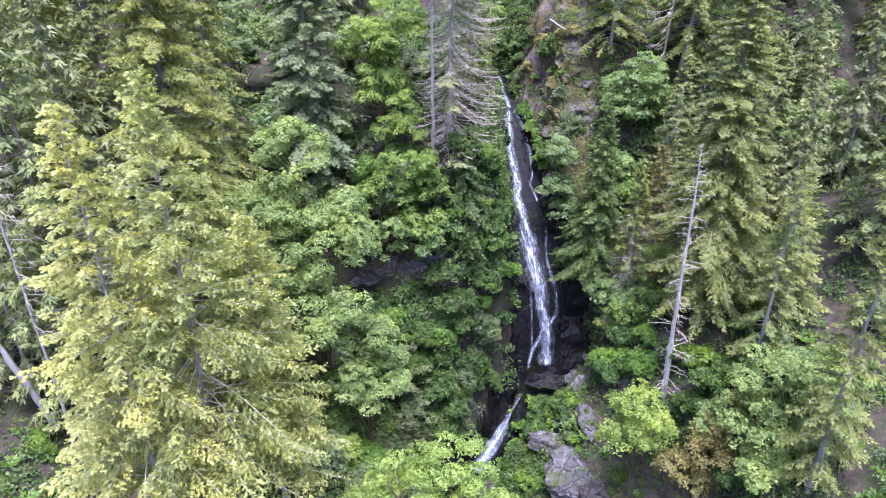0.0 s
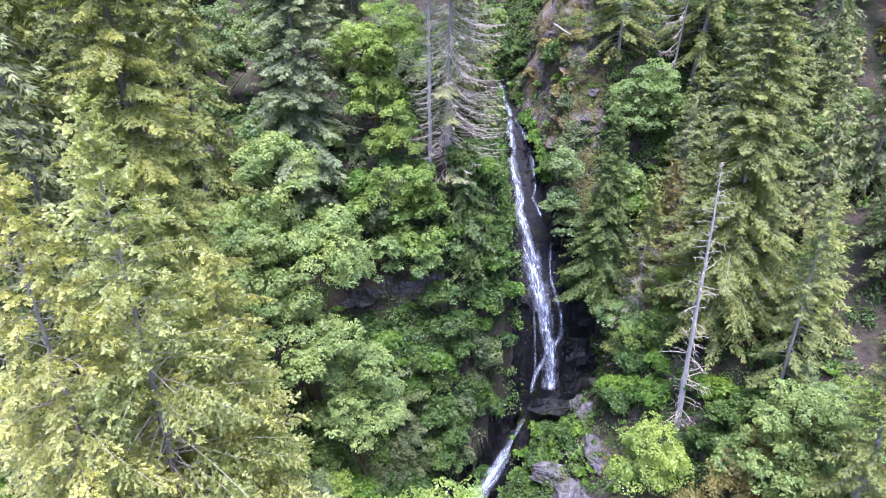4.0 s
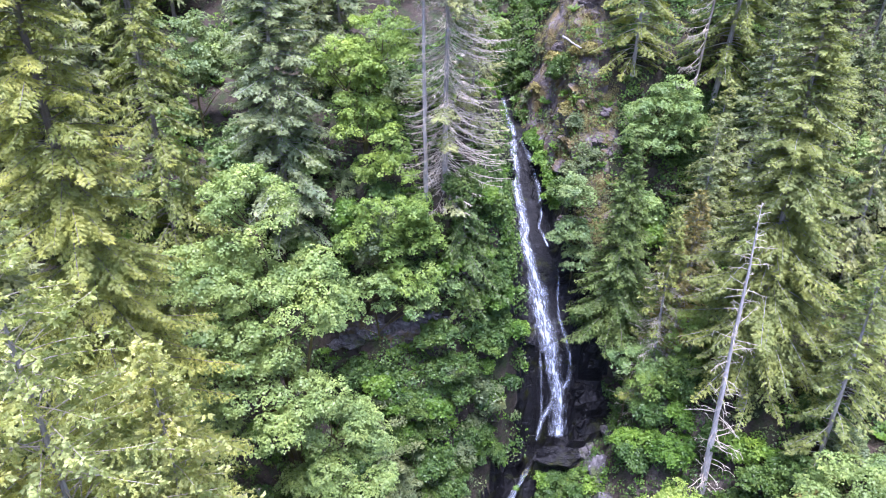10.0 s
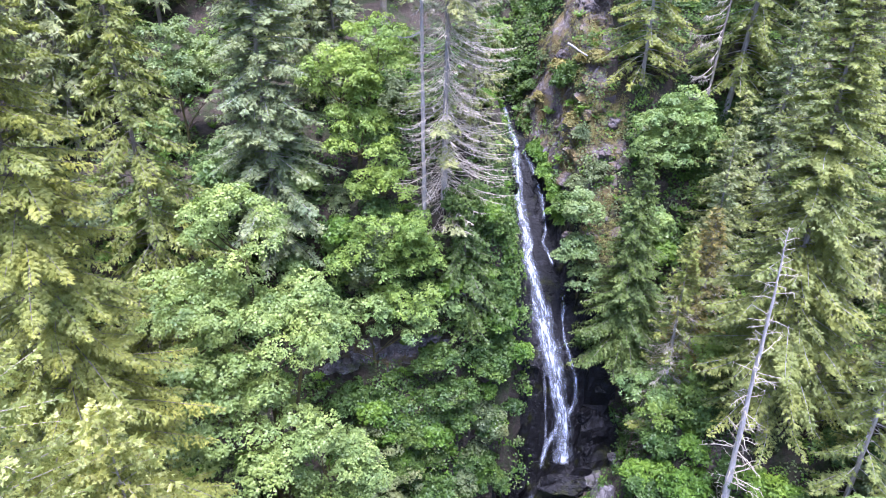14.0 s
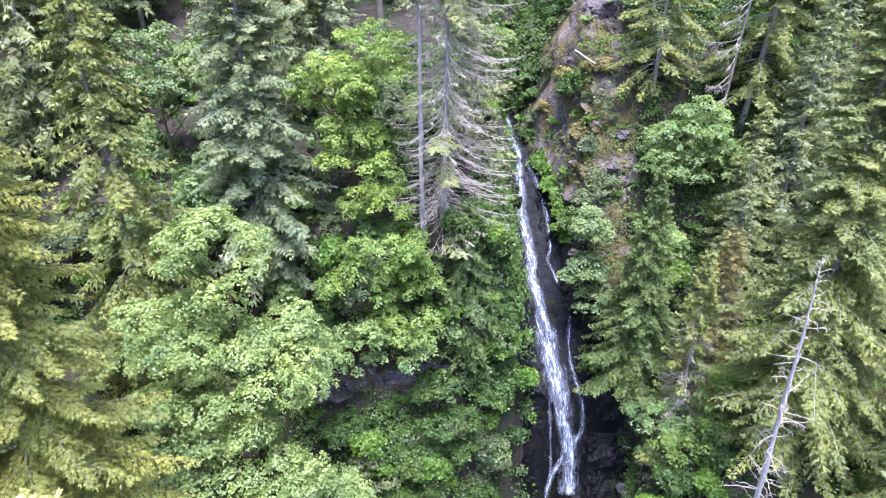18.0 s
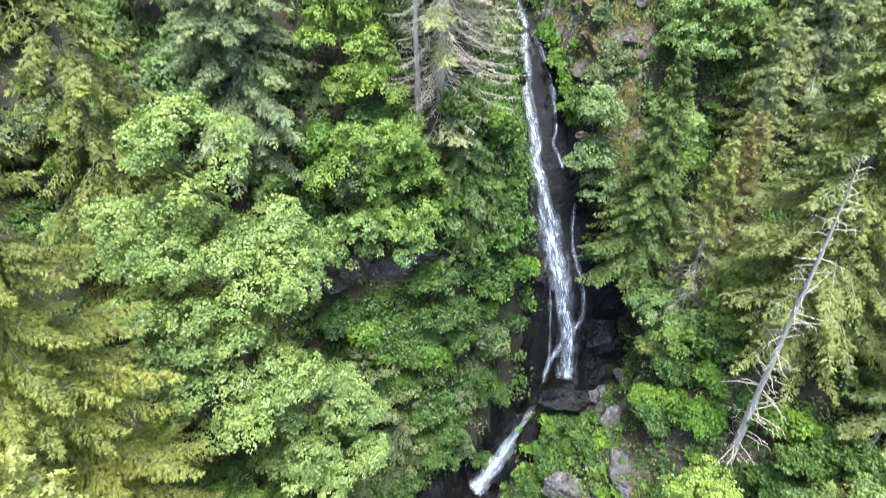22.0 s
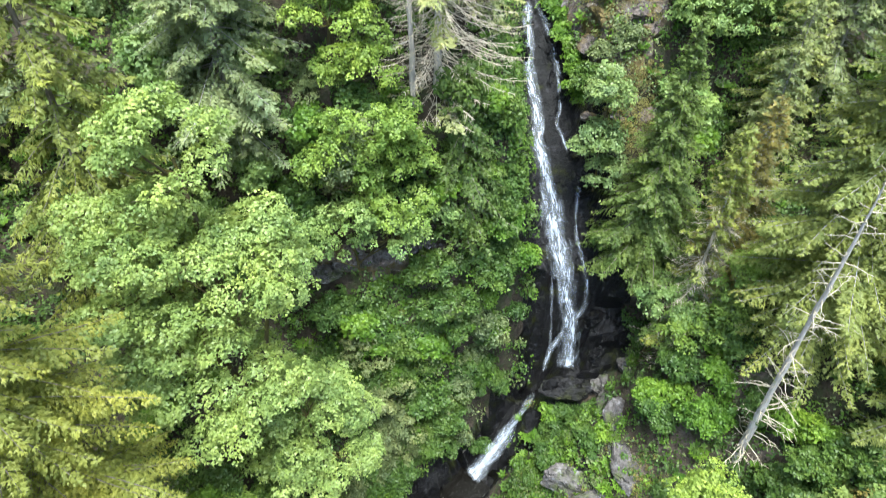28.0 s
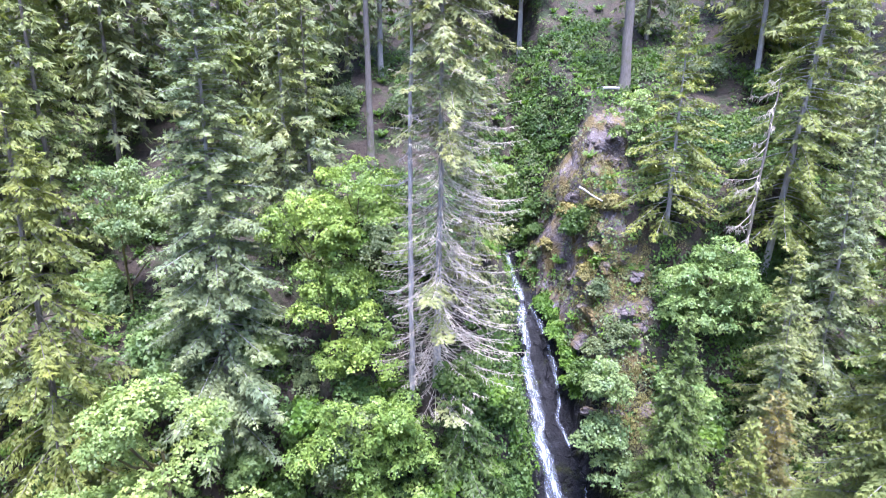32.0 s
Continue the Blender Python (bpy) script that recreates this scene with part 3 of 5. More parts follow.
pool = Soup()
for p, q2, w in ((BED[3], BED[4], 2.3), (BED[4], BED[5], 2.0), (BED[5], BED[6], 1.3), (BED[6], BED[7], 1.2), (BED[7], BED[8], 1.2), (BED[8], BED[9], 1.4)):
    d = unit((q2 - p)[:2])
    s = np.array([d[1], -d[0]])
    pool.add([(*(p[:2] - s * w), p[2] + 0.15), (*(p[:2] + s * w), p[2] + 0.15), (*(q2[:2] + s * w), q2[2] + 0.15), (*(q2[:2] - s * w), q2[2] + 0.15)], [(0, 1, 2), (0, 2, 3)])
tagged(new("stream", pool.mesh("stream", STREAM)), "dark shallow creek running over stones below the falls", "stream", kind="structure")


# ---------------------------------------------------------------- trees
def conifer_meshes(H, R, seed, leaf, bark, crown_from=0.15, density=1.0, fine=0.46, rise=(0.45, -0.12), droop=0.35, bare=0.0, hang=0.25,
                   lean=(0.0, 0.0), shape=0.8, girth=None, twig_mat=None, clump=0.0, keep=None, inner=0.3, spray=SPRAY, coarse=False, bias=(0.0, 0.0)):
    """Trunk, boughs and needle sprays of one conifer standing at the origin. bare: the share of the crown, from below, that is dead."""
    r = np.random.default_rng(seed)
    girth = girth or 0.0055 * H + 0.07
    fine = fine * ((0.82 if coarse else 0.58) if spray is SPRAY else 1.0)
    hs = np.linspace(0, 1, 14)
    wig = np.cumsum(r.normal(0, 0.05, (14, 2)), 0) * (H / 40)
    axis = np.stack([lean[0] * hs + wig[:, 0], lean[1] * hs + wig[:, 1], hs * H], -1)
    trunk = Soup()
    tube(trunk, axis, girth * np.maximum((1 - hs) ** 0.8, 0.03) * (1 + 0.35 * np.exp(-hs * 30)), 9)
    limbs, crown = Soup(), Soup()
    n = int(H * (1 - crown_from) * 4.6 * density)
    for k in range(n):
        s = ((k + r.random()) / n) ** 0.9
        hh = crown_from + (1 - crown_from) * s
        tv, tf, tt = spray[k % len(spray)]
        az = k * 2.39996 + r.normal(0, 0.35)
        L = R * (min(1.0, 1.12 * (1 - s)) ** shape) * (0.62 + 0.38 * min(1, s * 6 + 0.3)) * r.uniform(0.66, 1.12) + 0.22
        L *= 1 + bias[1] * math.cos(az - bias[0])
        if clump:
            L *= 1 + clump * float(lattice(np.array(az * 1.2), np.array(s * 7.0), np.array(0.5), seed))
        if keep and not keep(az % (2 * np.pi), s):
            continue
        base = np.array([np.interp(hh, hs, axis[:, 0]), np.interp(hh, hs, axis[:, 1]), hh * H])
        e0 = rise[1] + (rise[0] - rise[1]) * s ** 1.3 + r.normal(0, 0.09)
        dr = droop * r.uniform(0.6, 1.35)
        u = np.linspace(0, 1, 7)
        rad = np.array([np.cos(az), np.sin(az), 0.0])
        sidew = np.array([-rad[1], rad[0], 0.0])
        bend = r.normal(0, 0.12)
        pts = base + L * (u[:, None] * rad + (bend * u ** 2)[:, None] * sidew) + np.array([0, 0, 1.0]) * (L * (e0 * u - dr * u ** 2 + 0.55 * dr * np.clip(u - 0.55, 0, 1) ** 2 * 2))[:, None]
        dead = s < bare * r.uniform(0.7, 1.3)
        if dead:                                          # bare boughs sag and sweep up again at the tip
            sag = r.uniform(0.55, 0.95)
            pts = base + L * (u[:, None] * rad + (bend * u ** 2)[:, None] * sidew) + np.array([0, 0, 1.0]) * (L * sag * (0.72 * u ** 2 - u))[:, None]
        pick = slice(None, None, 3 if coarse else 1)
        tube(limbs, pts[pick], ((0.013 + 0.007 * L) * (0.6 if dead else 0.85 if twig_mat else 1.0) * (1 - 0.8 * u))[pick], 3 if coarse else 4)
        if dead:
            for j in range(int(4 + L * 5.0)):
                uu = r.uniform(0.25, 1.0)
                p = np.array([np.interp(uu, u, pts[:, c]) for c in range(3)])
                d = unit(rad * 0.9 + sidew * r.choice((-1, 1)) * 0.8 + np.array([0, 0, r.uniform(-0.5, 0.25)]))
                ll = r.uniform(0.35, 1.1) * (1.25 - uu)
                tube(limbs, [p, p + d * ll * 0.5, p + d * ll + np.array([0, 0, -0.3 * ll])], (0.012, 0.009, 0.005), 3)
            if r.random() < 0.97:
                continue
        step = fine * 0.62
        start = 0.16 if L < 1.4 else inner
        tw = np.arange(start, 1.0, step / max(L, 0.4))
        if not len(tw):
            tw = np.array([0.7])
        tw = np.repeat(tw, 2) + r.uniform(-0.02, 0.02, 2 * len(tw))
        sg = np.tile([-1.0, 1.0], len(tw) // 2)
        P = np.stack([np.interp(tw, u, pts[:, c]) for c in range(3)], -1)
        T = unit(np.stack([np.interp(tw, u, np.gradient(pts[:, c])) for c in range(3)], -1))
        lt = (0.32 * L * (1.03 - tw) ** 0.85 * np.clip((tw - start) / 0.25 + 0.45, 0, 1) + 0.25 * fine) * r.uniform(0.7, 1.2, len(tw))
        opened = r.uniform(0.7, 1.15, len(tw))
        D = unit(T * np.cos(opened)[:, None] + sg[:, None] * sidew * np.sin(opened)[:, None] + np.array([0, 0, -hang]) * r.uniform(0.3, 1.6, (len(tw), 1)))
        m = np.maximum((lt / (fine * 0.72)).astype(int), 0) + 1
        idx = np.repeat(np.arange(len(tw)), m)
        order = np.concatenate([np.arange(c) for c in m])
        along = order * fine * 0.66
        pp = P[idx] + D[idx] * along[:, None] + np.array([0, 0, -1.0]) * (hang * 0.35 * along ** 1.5)[:, None]
        pp = pp + r.normal(0, 0.2 * fine, pp.shape)
        dd = unit(D[idx] + r.normal(0, 0.3, pp.shape) + np.array([0, 0, -hang * 0.5]) * order[:, None] * 0.4)
        uu = unit(np.array([0, 0, 1.0]) + 0.3 * rad + r.normal(0, 0.2, 3) + r.normal(0, 0.4, pp.shape))
        far = np.clip((tw[idx] - 0.45) * 0.9 + along / np.maximum(L, 1) * 0.9, 0, 0.75)
        scatter(crown, tv, tf, tt, pp, dd, uu, fine * r.uniform(0.75, 1.3, len(pp)), far * r.uniform(0.2, 0.8, len(pp)))
        endn = 2
        scatter(crown, tv, tf, tt, np.repeat(pts[-1:], endn, 0), unit(np.repeat((pts[-1] - pts[-2])[None], endn, 0) + r.normal(0, 0.3, (endn, 3))),
                np.array([[0, 0, 1.0]] * endn) + r.normal(0, 0.3, (endn, 3)), fine, np.full(endn, 0.5))
    out = [("trunk", trunk.mesh("trunk", bark, True), ""), ("branching", limbs.mesh("branching", twig_mat or bark, True), "thin boughs")]
    if crown.n:
        out.append(("crown", crown.mesh("crown", leaf), "drooping needle sprays"))
    return out


def plant(name, x, y, meshes, label, category, group="", sink=0.9):
    ob = thing(name, x, y, ground_at(x, y) - sink, label, category, group)
    for n, me, lab in meshes:
        part(n, me, ob, lab, "stuff" if n in ("crown", "branching") else "")
    return ob


def conifer(x, y, top, R, seed, leaf=FIR_GREEN, bark=BARK, label="tall green conifer on the ravine slope", name="conifer", group="conifers", **kw):
    return plant(name, x, y, conifer_meshes(top - ground_at(x, y) + 0.9, R, seed, leaf, bark, **kw), label, "tree", group)


def leaf_clumps(soup, centres, out, r, size, count, radius, flat=0.45):
    """Shelves of leaves: flattened clumps that face out and up."""
    n = len(centres)
    cnt = np.maximum((count * r.uniform(0.6, 1.3, n)).astype(int), 4)
    idx = np.repeat(np.arange(n), cnt)
    k = len(idx)
    up = unit(out[idx] * 0.7 + np.array([0, 0, 0.9]))
    ang, rad = r.uniform(0, 2 * np.pi, k), np.sqrt(r.random(k))
    a = unit(np.cross(up, np.array([0.3, 0.2, 1.0])))
    b = np.cross(up, a)
    rr = (radius * r.uniform(0.65, 1.3, n))[idx]
    spoke = a * np.cos(ang)[:, None] + b * np.sin(ang)[:, None]
    pos = centres[idx] + spoke * (rr * rad)[:, None] + up * (rr * flat * (0.6 - rad ** 2) + r.normal(0, 0.12, k) * rr)[:, None]
    along = unit(spoke + r.normal(0, 0.45, (k, 3)) + np.array([0, 0, -0.35]))
    tilt = unit(up + 0.5 * spoke * rad[:, None] + r.normal(0, 0.38, (k, 3)))
    paleness = np.clip(0.5 * (0.3 - rad) + r.normal(0.1, 0.25, k) + np.repeat(r.normal(0, 0.3, n), cnt), 0, 0.9)
    scatter(soup, *LEAF, pos, along, tilt, size * r.uniform(0.65, 1.25, k), paleness)


def domes(soup, centres, radii, r, size, density):
    """Rounded leafy heads: a cap of leaves over each, facing out and up, in small bunches, ragged at the rim and open
    below; top light is put into their colour.
    """
    n = len(radii)
    bunches = np.maximum((density * 0.058 * radii ** 2 * r.uniform(0.8, 1.2, n)).astype(int), 5)
    own = np.repeat(np.arange(n), bunches)
    k = len(own)
    v = unit(r.normal(0, 1, (k, 3)))
    v[:, 2] = np.where(v[:, 2] < -0.12, -v[:, 2] * r.random(k), v[:, 2])
    v = unit(v)
    ragged = 1 + 0.3 * lattice(v[:, 0] * 1.9 + own * 3.1, v[:, 1] * 1.9, v[:, 2] * 1.9, 3)
    flat = r.uniform(0.34, 0.66, n)[own]
    c = centres[own] + v * (radii[own] * r.uniform(0.72, 1.0, k) * ragged)[:, None] * np.stack([1 + 0 * flat, 1 + 0 * flat, flat], -1)
    c[:, 2] -= 0.16 * radii[own] * (v[:, 0] ** 2 + v[:, 1] ** 2)
    # random tone per head and bunch, plus painted light: paler where leaves face up
    tone_top_lit = r.normal(0.12, 0.22, n)[own] + r.normal(0, 0.14, k) + 0.2 * v[:, 2]
    m = 17
    j = np.repeat(np.arange(k), m)
    q = len(j)
    face = unit(0.75 * v + np.array([0, 0, 0.75]) + r.normal(0, 0.16, (k, 3)))
    a = unit(np.cross(face, np.array([0.31, 0.2, 1.0])))
    b = np.cross(face, a)
    ang, rad = r.uniform(0, 2 * np.pi, q), np.sqrt(r.random(q))
    spoke = a[j] * np.cos(ang)[:, None] + b[j] * np.sin(ang)[:, None]
    wide = size * 2.1 * r.uniform(0.75, 1.25, k)[j]
    pos = c[j] + spoke * (wide * rad)[:, None] + face[j] * (wide * (0.3 - 0.45 * rad ** 2) + r.normal(0, 0.25, q) * size)[:, None]
    along = unit(spoke * 0.8 + r.normal(0, 0.6, (q, 3)))
    tilt = unit(face[j] + 0.35 * spoke * rad[:, None] + r.normal(0, 0.26, (q, 3)))
    paleness = np.clip(tone_top_lit[j] + r.normal(0, 0.1, q), 0, 0.95)
    scatter(soup, *LEAF, pos, along, tilt, size * r.uniform(0.7, 1.3, q), paleness)


def maple_meshes(H, lobes, seed, leaf, bark=BARK_MOSSY, clumps=0.95, size=0.155, density=430, stems=1, girth=None, head=(0.55, 1.35)):
    """Trunk, limbs and leafy crown of a broadleaf tree. lobes: (x, y, z, rx, ry, rz), the crown's parts from the foot up."""
    r = np.random.default_rng(seed)
    trunk, limbs, crown = Soup(), Soup(), Soup()
    girth = girth or 0.014 * H + 0.05
    for k in range(stems):
        foot = np.array([r.normal(0, 0.3), r.normal(0, 0.3), 0]) if stems > 1 else np.zeros(3)
        lob = lobes[k % len(lobes)]
        hs = np.linspace(0, 1, 9)
        top = np.array(lob[:3], float) + np.array([0, 0, -0.2 * lob[5]])
        mid_p = foot * 0.4 + top * np.array([0.35, 0.35, 0.55])
        pts = (1 - hs[:, None]) ** 2 * foot + 2 * (hs * (1 - hs))[:, None] * mid_p + hs[:, None] ** 2 * top
        pts = pts + np.cumsum(r.normal(0, 0.04, (9, 3)), 0)
        tube(trunk, pts, girth * (1 - 0.8 * hs) / (1 + 0.25 * (stems - 1)), 8)
    spine = np.array(lobes[0][:3], float)
    for lx, ly, lz, rx, ry, rz in lobes:
        mean = (rx * ry * rz) ** (1 / 3)
        rs = min(max(0.37 * mean, head[0]), head[1])
        n = max(int(clumps * 3.7 * (mean / rs) ** 2), 6)
        v = unit(r.normal(0, 1, (n * 2, 3)))
        v = v[v[:, 2] > -0.6 + 0.3 * r.random(len(v))][:n]
        depth = r.uniform(0.5, 1.12, len(v)) ** 0.7
        c = np.array([lx, ly, lz]) + v * np.array([rx, ry, rz]) * depth[:, None]
        c = c[c[:, 2] > 0.2 * rs]
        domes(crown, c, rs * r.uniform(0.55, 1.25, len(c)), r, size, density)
        foot = np.array([0, 0, max(0.35 * lz, 0.3)]) + spine * np.array([0.2, 0.2, 0])
        core = np.array([lx, ly, lz - 0.45 * rz])
        w = np.linspace(0, 1, 6)[:, None]
        bough = foot * (1 - w) + core * w + np.array([0, 0, 1.0]) * (np.sin(w * np.pi) * 0.1 * rz)
        tube(limbs, bough, girth * 0.42 * (1 - 0.6 * w[:, 0]), 6)
        for j in r.choice(len(c), min(len(c), 6), False):
            w = np.linspace(0, 1, 5)[:, None]
            p = core * (1 - w) + c[j] * w + np.array([0, 0, -1.0]) * (np.sin(w * np.pi) * 0.12 * rz) + r.normal(0, 0.06, (5, 3))
            tube(limbs, p, girth * 0.2 * (1 - 0.8 * w[:, 0]), 4)
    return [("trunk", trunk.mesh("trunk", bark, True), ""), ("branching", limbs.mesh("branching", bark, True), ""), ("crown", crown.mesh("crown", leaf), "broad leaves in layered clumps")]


def maple(x, y, lobes, seed, leaf=MAPLE, label="leafy bigleaf maple", name="maple_tree", group="broadleaf trees", base=None, **kw):
    """lobes here are in the place's own coordinates."""
    z = ground_at(x, y) - 0.3 if base is None else base
    own = [(a - x, b - y, c - z, d, e, f) for a, b, c, d, e, f in lobes]
    H = max(l[2] + l[5] for l in own)
    ob = thing(name, x, y, z, label, "tree", group)
    for n, me, lab in maple_meshes(H, own, seed, leaf, **kw):
        part(n, me, ob, lab, "" if n == "trunk" else "stuff")
    return ob


def snag(x, y, top, girth, seed, label, lean=(0, 0), branches=40, reach=1.6, from_h=0.1, bark=DEAD_WOOD, droop=0.25, one_side=None, name="dead_tree", taper=0.55, splay=0.0, sweep=0.0):
    """A dead standing trunk; each bare branch is a part."""
    r = np.random.default_rng(seed)
    z = ground_at(x, y) - 0.9
    H = top - z
    ob = thing(name, x, y, z, label, "dead tree", "dead trees")
    hs = np.linspace(0, 1, 22)
    wig = np.cumsum(r.normal(0, 0.03, (22, 2)), 0)
    axis = np.stack([lean[0] * hs + wig[:, 0], lean[1] * hs + wig[:, 1], hs * H], -1)
    s = Soup()
    tube(s, axis, girth * (1 - taper * hs - (0.95 - taper) * hs ** 6) * (1 + 0.1 * r.normal(0, 1, 22)), 10)
    part("trunk", s.mesh("trunk", bark, True), ob)
    for k in range(branches):
        h = from_h + (1 - from_h) * ((k + r.random()) / branches)
        az = r.uniform(0, 6.283) if one_side is None else one_side + r.normal(0, 0.8)
        L = reach * (0.12 + 1.0 * r.random() ** 1.9) * (1.05 - 0.65 * h)
        base = np.array([np.interp(h, hs, axis[:, 0]), np.interp(h, hs, axis[:, 1]), h * H])
        rad = np.array([np.cos(az), np.sin(az), 0])
        u = np.linspace(0, 1, 6)
        e0 = r.uniform(-0.1, 0.4)
        pts = base + L * u[:, None] * rad + np.array([0, 0, 1.0]) * (L * ((e0 * u - droop * 1.6 * u ** 2) if sweep == 0 else sweep * (0.75 * u ** 2 - u)))[:, None] + np.cumsum(r.normal(0, 0.03 * L, (6, 3)), 0)
        s = Soup()
        tube(s, pts, (0.02 + 0.006 * L if splay else 0.021 + 0.009 * L) * (1 - 0.8 * u), 5)
        twigs = Soup()
        for j in range(int(1 + 2.5 * L * (1 + 1.4 * splay))):
            uu = r.uniform(0.3, 1)
            p = np.array([np.interp(uu, u, pts[:, c]) for c in range(3)])
            d = unit(rad * 0.7 + r.normal(0, 0.6, 3) + np.array([0, 0, -0.4 * (1 + splay)]))
            ll = r.uniform(0.2, 0.55) * (0.6 + 0.25 * L)
            tube(twigs, [p, p + d * ll * 0.6, p + d * ll + np.array([0, 0, -0.1 * ll])], (0.018, 0.013, 0.005), 3)
        wood = DEAD_TWIG if one_side is not None or bark is DEAD_WOOD else bark
        limb = part("branch", s.mesh("branch", wood, True), ob)
        part("twig", twigs.mesh("twig", wood, True), limb, kind="stuff")
    return ob

# left bank, near the start of the path
conifer(-15.6, 25.4, 53.6, 6.4, 11, FIR_YELLOW, BARK_GREY, "tall sunlit yellow-green fir with pale bare twigs", fine=0.32, density=2.1, spray=TUFT, crown_from=0.36, inner=0.36, hang=0.3, rise=(0.6, -0.1), droop=0.32, shape=0.92, clump=0.12, twig_mat=DEAD_TWIG)
conifer(-12.9, 27.3, 54.6, 7.2, 12, FIR_YELLOW, BARK_GREY, "tall sunlit yellow-green fir with mossy reddish trunk", fine=0.32, density=2.1, spray=TUFT, crown_from=0.34, inner=0.36, hang=0.3, rise=(0.6, -0.1), droop=0.32, shape=0.92, clump=0.12, twig_mat=DEAD_TWIG)
conifer(-10.4, 30.2, 46.6, 4.0, 16, FIR_YELLOW, BARK_GREY, "pale yellow-green fir crowded by taller ones", fine=0.38, density=2.2, spray=TUFT, inner=0.25, crown_from=0.45, hang=0.3, rise=(0.6, 0.0), droop=0.3, twig_mat=DEAD_TWIG)
conifer(-17.0, 38.5, 74.0, 5.6, 13, FIR_MOSS, BARK, "very tall yellow-green spruce with drooping boughs", bare=0.1, fine=0.28, density=2.5, inner=0.2, twig_mat=BARK, hang=0.4, droop=0.45, clump=0.3, crown_from=0.06)
conifer(-19.8, 55.0, 64.0, 5.4, 14, FIR_OLIVE, BARK, "grey-green hemlock with drooping feathery boughs", fine=0.5, density=1.6, hang=0.6, droop=0.6, crown_from=0.08)
conifer(-12.6, 61.0, 68.0, 5.2, 15, FIR_DARK, BARK_GREY, "dark blue-green fir with a bare grey trunk", fine=0.46, density=3.0, droop=0.25, clump=0.4, crown_from=0.02, inner=0.25)
maple(-10.5, 48.5, [(-12.0, 50.0, 43.4, 2.8, 2.8, 3.2), (-14.0, 48.4, 38.0, 4.2, 4.0, 3.4), (-10.2, 47.8, 36.4, 4.2, 4.0, 3.6), (-11.2, 46.2, 31.4, 4.2, 3.8, 3.6), (-8.4, 48.6, 37.4, 2.6, 2.8, 2.8), (-13.4, 46.4, 33.4, 3.2, 3.0, 2.8)], 21, MAPLE,
      "large leafy bigleaf maple with mossy limbs", stems=2)
maple(-6.8, 47.2, [(-7.4, 46.8, 27.4, 3.0, 2.8, 2.6), (-6.2, 46.4, 23.8, 3.0, 2.8, 2.8), (-8.4, 46.0, 22.4, 2.6, 2.6, 2.6)], 22, MAPLE, "smaller bright maple below a large one")
maple(-6.4, 62.8, [(-4.4, 63.0, 51.8, 2.6, 2.2, 2.7), (-7.2, 62.2, 49.6, 3.0, 2.3, 2.8), (-5.8, 61.2, 45.8, 2.8, 2.0, 2.6), (-4.0, 60.6, 42.4, 2.2, 1.6, 2.0)], 23, MAPLE_BRIGHT, "bright green maple leaning over the cliff", clumps=1.35)
maple(-4.6, 60.0, [(-3.6, 58.6, 39.4, 2.8, 1.8, 2.0), (-2.2, 59.0, 37.0, 2.6, 1.8, 2.2), (-5.6, 58.0, 36.0, 3.0, 2.0, 2.2), (-2.5, 58.4, 33.5, 3.2, 1.8, 1.8)], 24, MAPLE_BRIGHT, "yellow-green maple on the cliff edge", girth=0.16)
maple(-5.0, 58.6, [(-5.8, 57.4, 32.6, 2.6, 1.6, 1.8), (-2.8, 57.8, 31.6, 2.4, 1.4, 1.6), (-0.2, 58.6, 32.2, 2.2, 1.4, 1.7), (-7.8, 57.0, 30.6, 2.0, 1.6, 1.6)], 25, MAPLE, "leafy shrubby maple overhanging the ledge", girth=0.12)
maple(16.4, 78.5, [(16.8, 78.0, 55.2, 1.9, 1.6, 2.5), (15.8, 76.6, 51.4, 1.9, 1.5, 2.2)], 57, MAPLE, "bright maple at the cliff top beside a tall trunk", girth=0.14)
snag(-25.2, 33.0, 50.0, 0.13, 81, "pinkish-grey dead tree with bare drooping branches", branches=46, reach=3.4, from_h=0.45, one_side=0.3, sweep=0.6, splay=1.5, bark=BARK_GREY)
snag(-27.2, 35.0, 41.0, 0.26, 82, "grey dead trunk leaning on the bank", lean=(-3.0, -0.6), branches=6, reach=0.8, bark=BARK_GREY)
snag(-14.9, 29.0, 36.8, 0.13, 83, "bleached dead spike standing out of a fir", branches=12, reach=0.5, from_h=0.6)
# by the fall, left
conifer(0.6, 62.0, 75.0, 4.4, 31, FIR_GREY, BARK_GREY, "tall conifer with bleached dead lower branches", bare=0.56, crown_from=0.02, density=3.9, fine=0.5, droop=0.62, rise=(0.2, 0.1), twig_mat=DEAD_TWIG, shape=0.4, bias=(-0.7, 0.3), girth=0.24)
snag(-1.0, 61.4, 68.0, 0.18, 32, "slim grey dead trunk with a few bare branches", branches=40, reach=2.6, bark=BARK_GREY, sweep=0.7)
conifer(3.0, 66.2, 62.5, 2.9, 33, FIR_GREY, BARK, "grey-green hemlock beside the fall", hang=0.6, droop=0.6, crown_from=0.08, density=1.4)
conifer(2.2, 60.0, 43.0, 3.8, 34, CEDAR, BARK, "young hemlock on the cliff edge", hang=0.5, droop=0.5, crown_from=0.02, density=2.0)
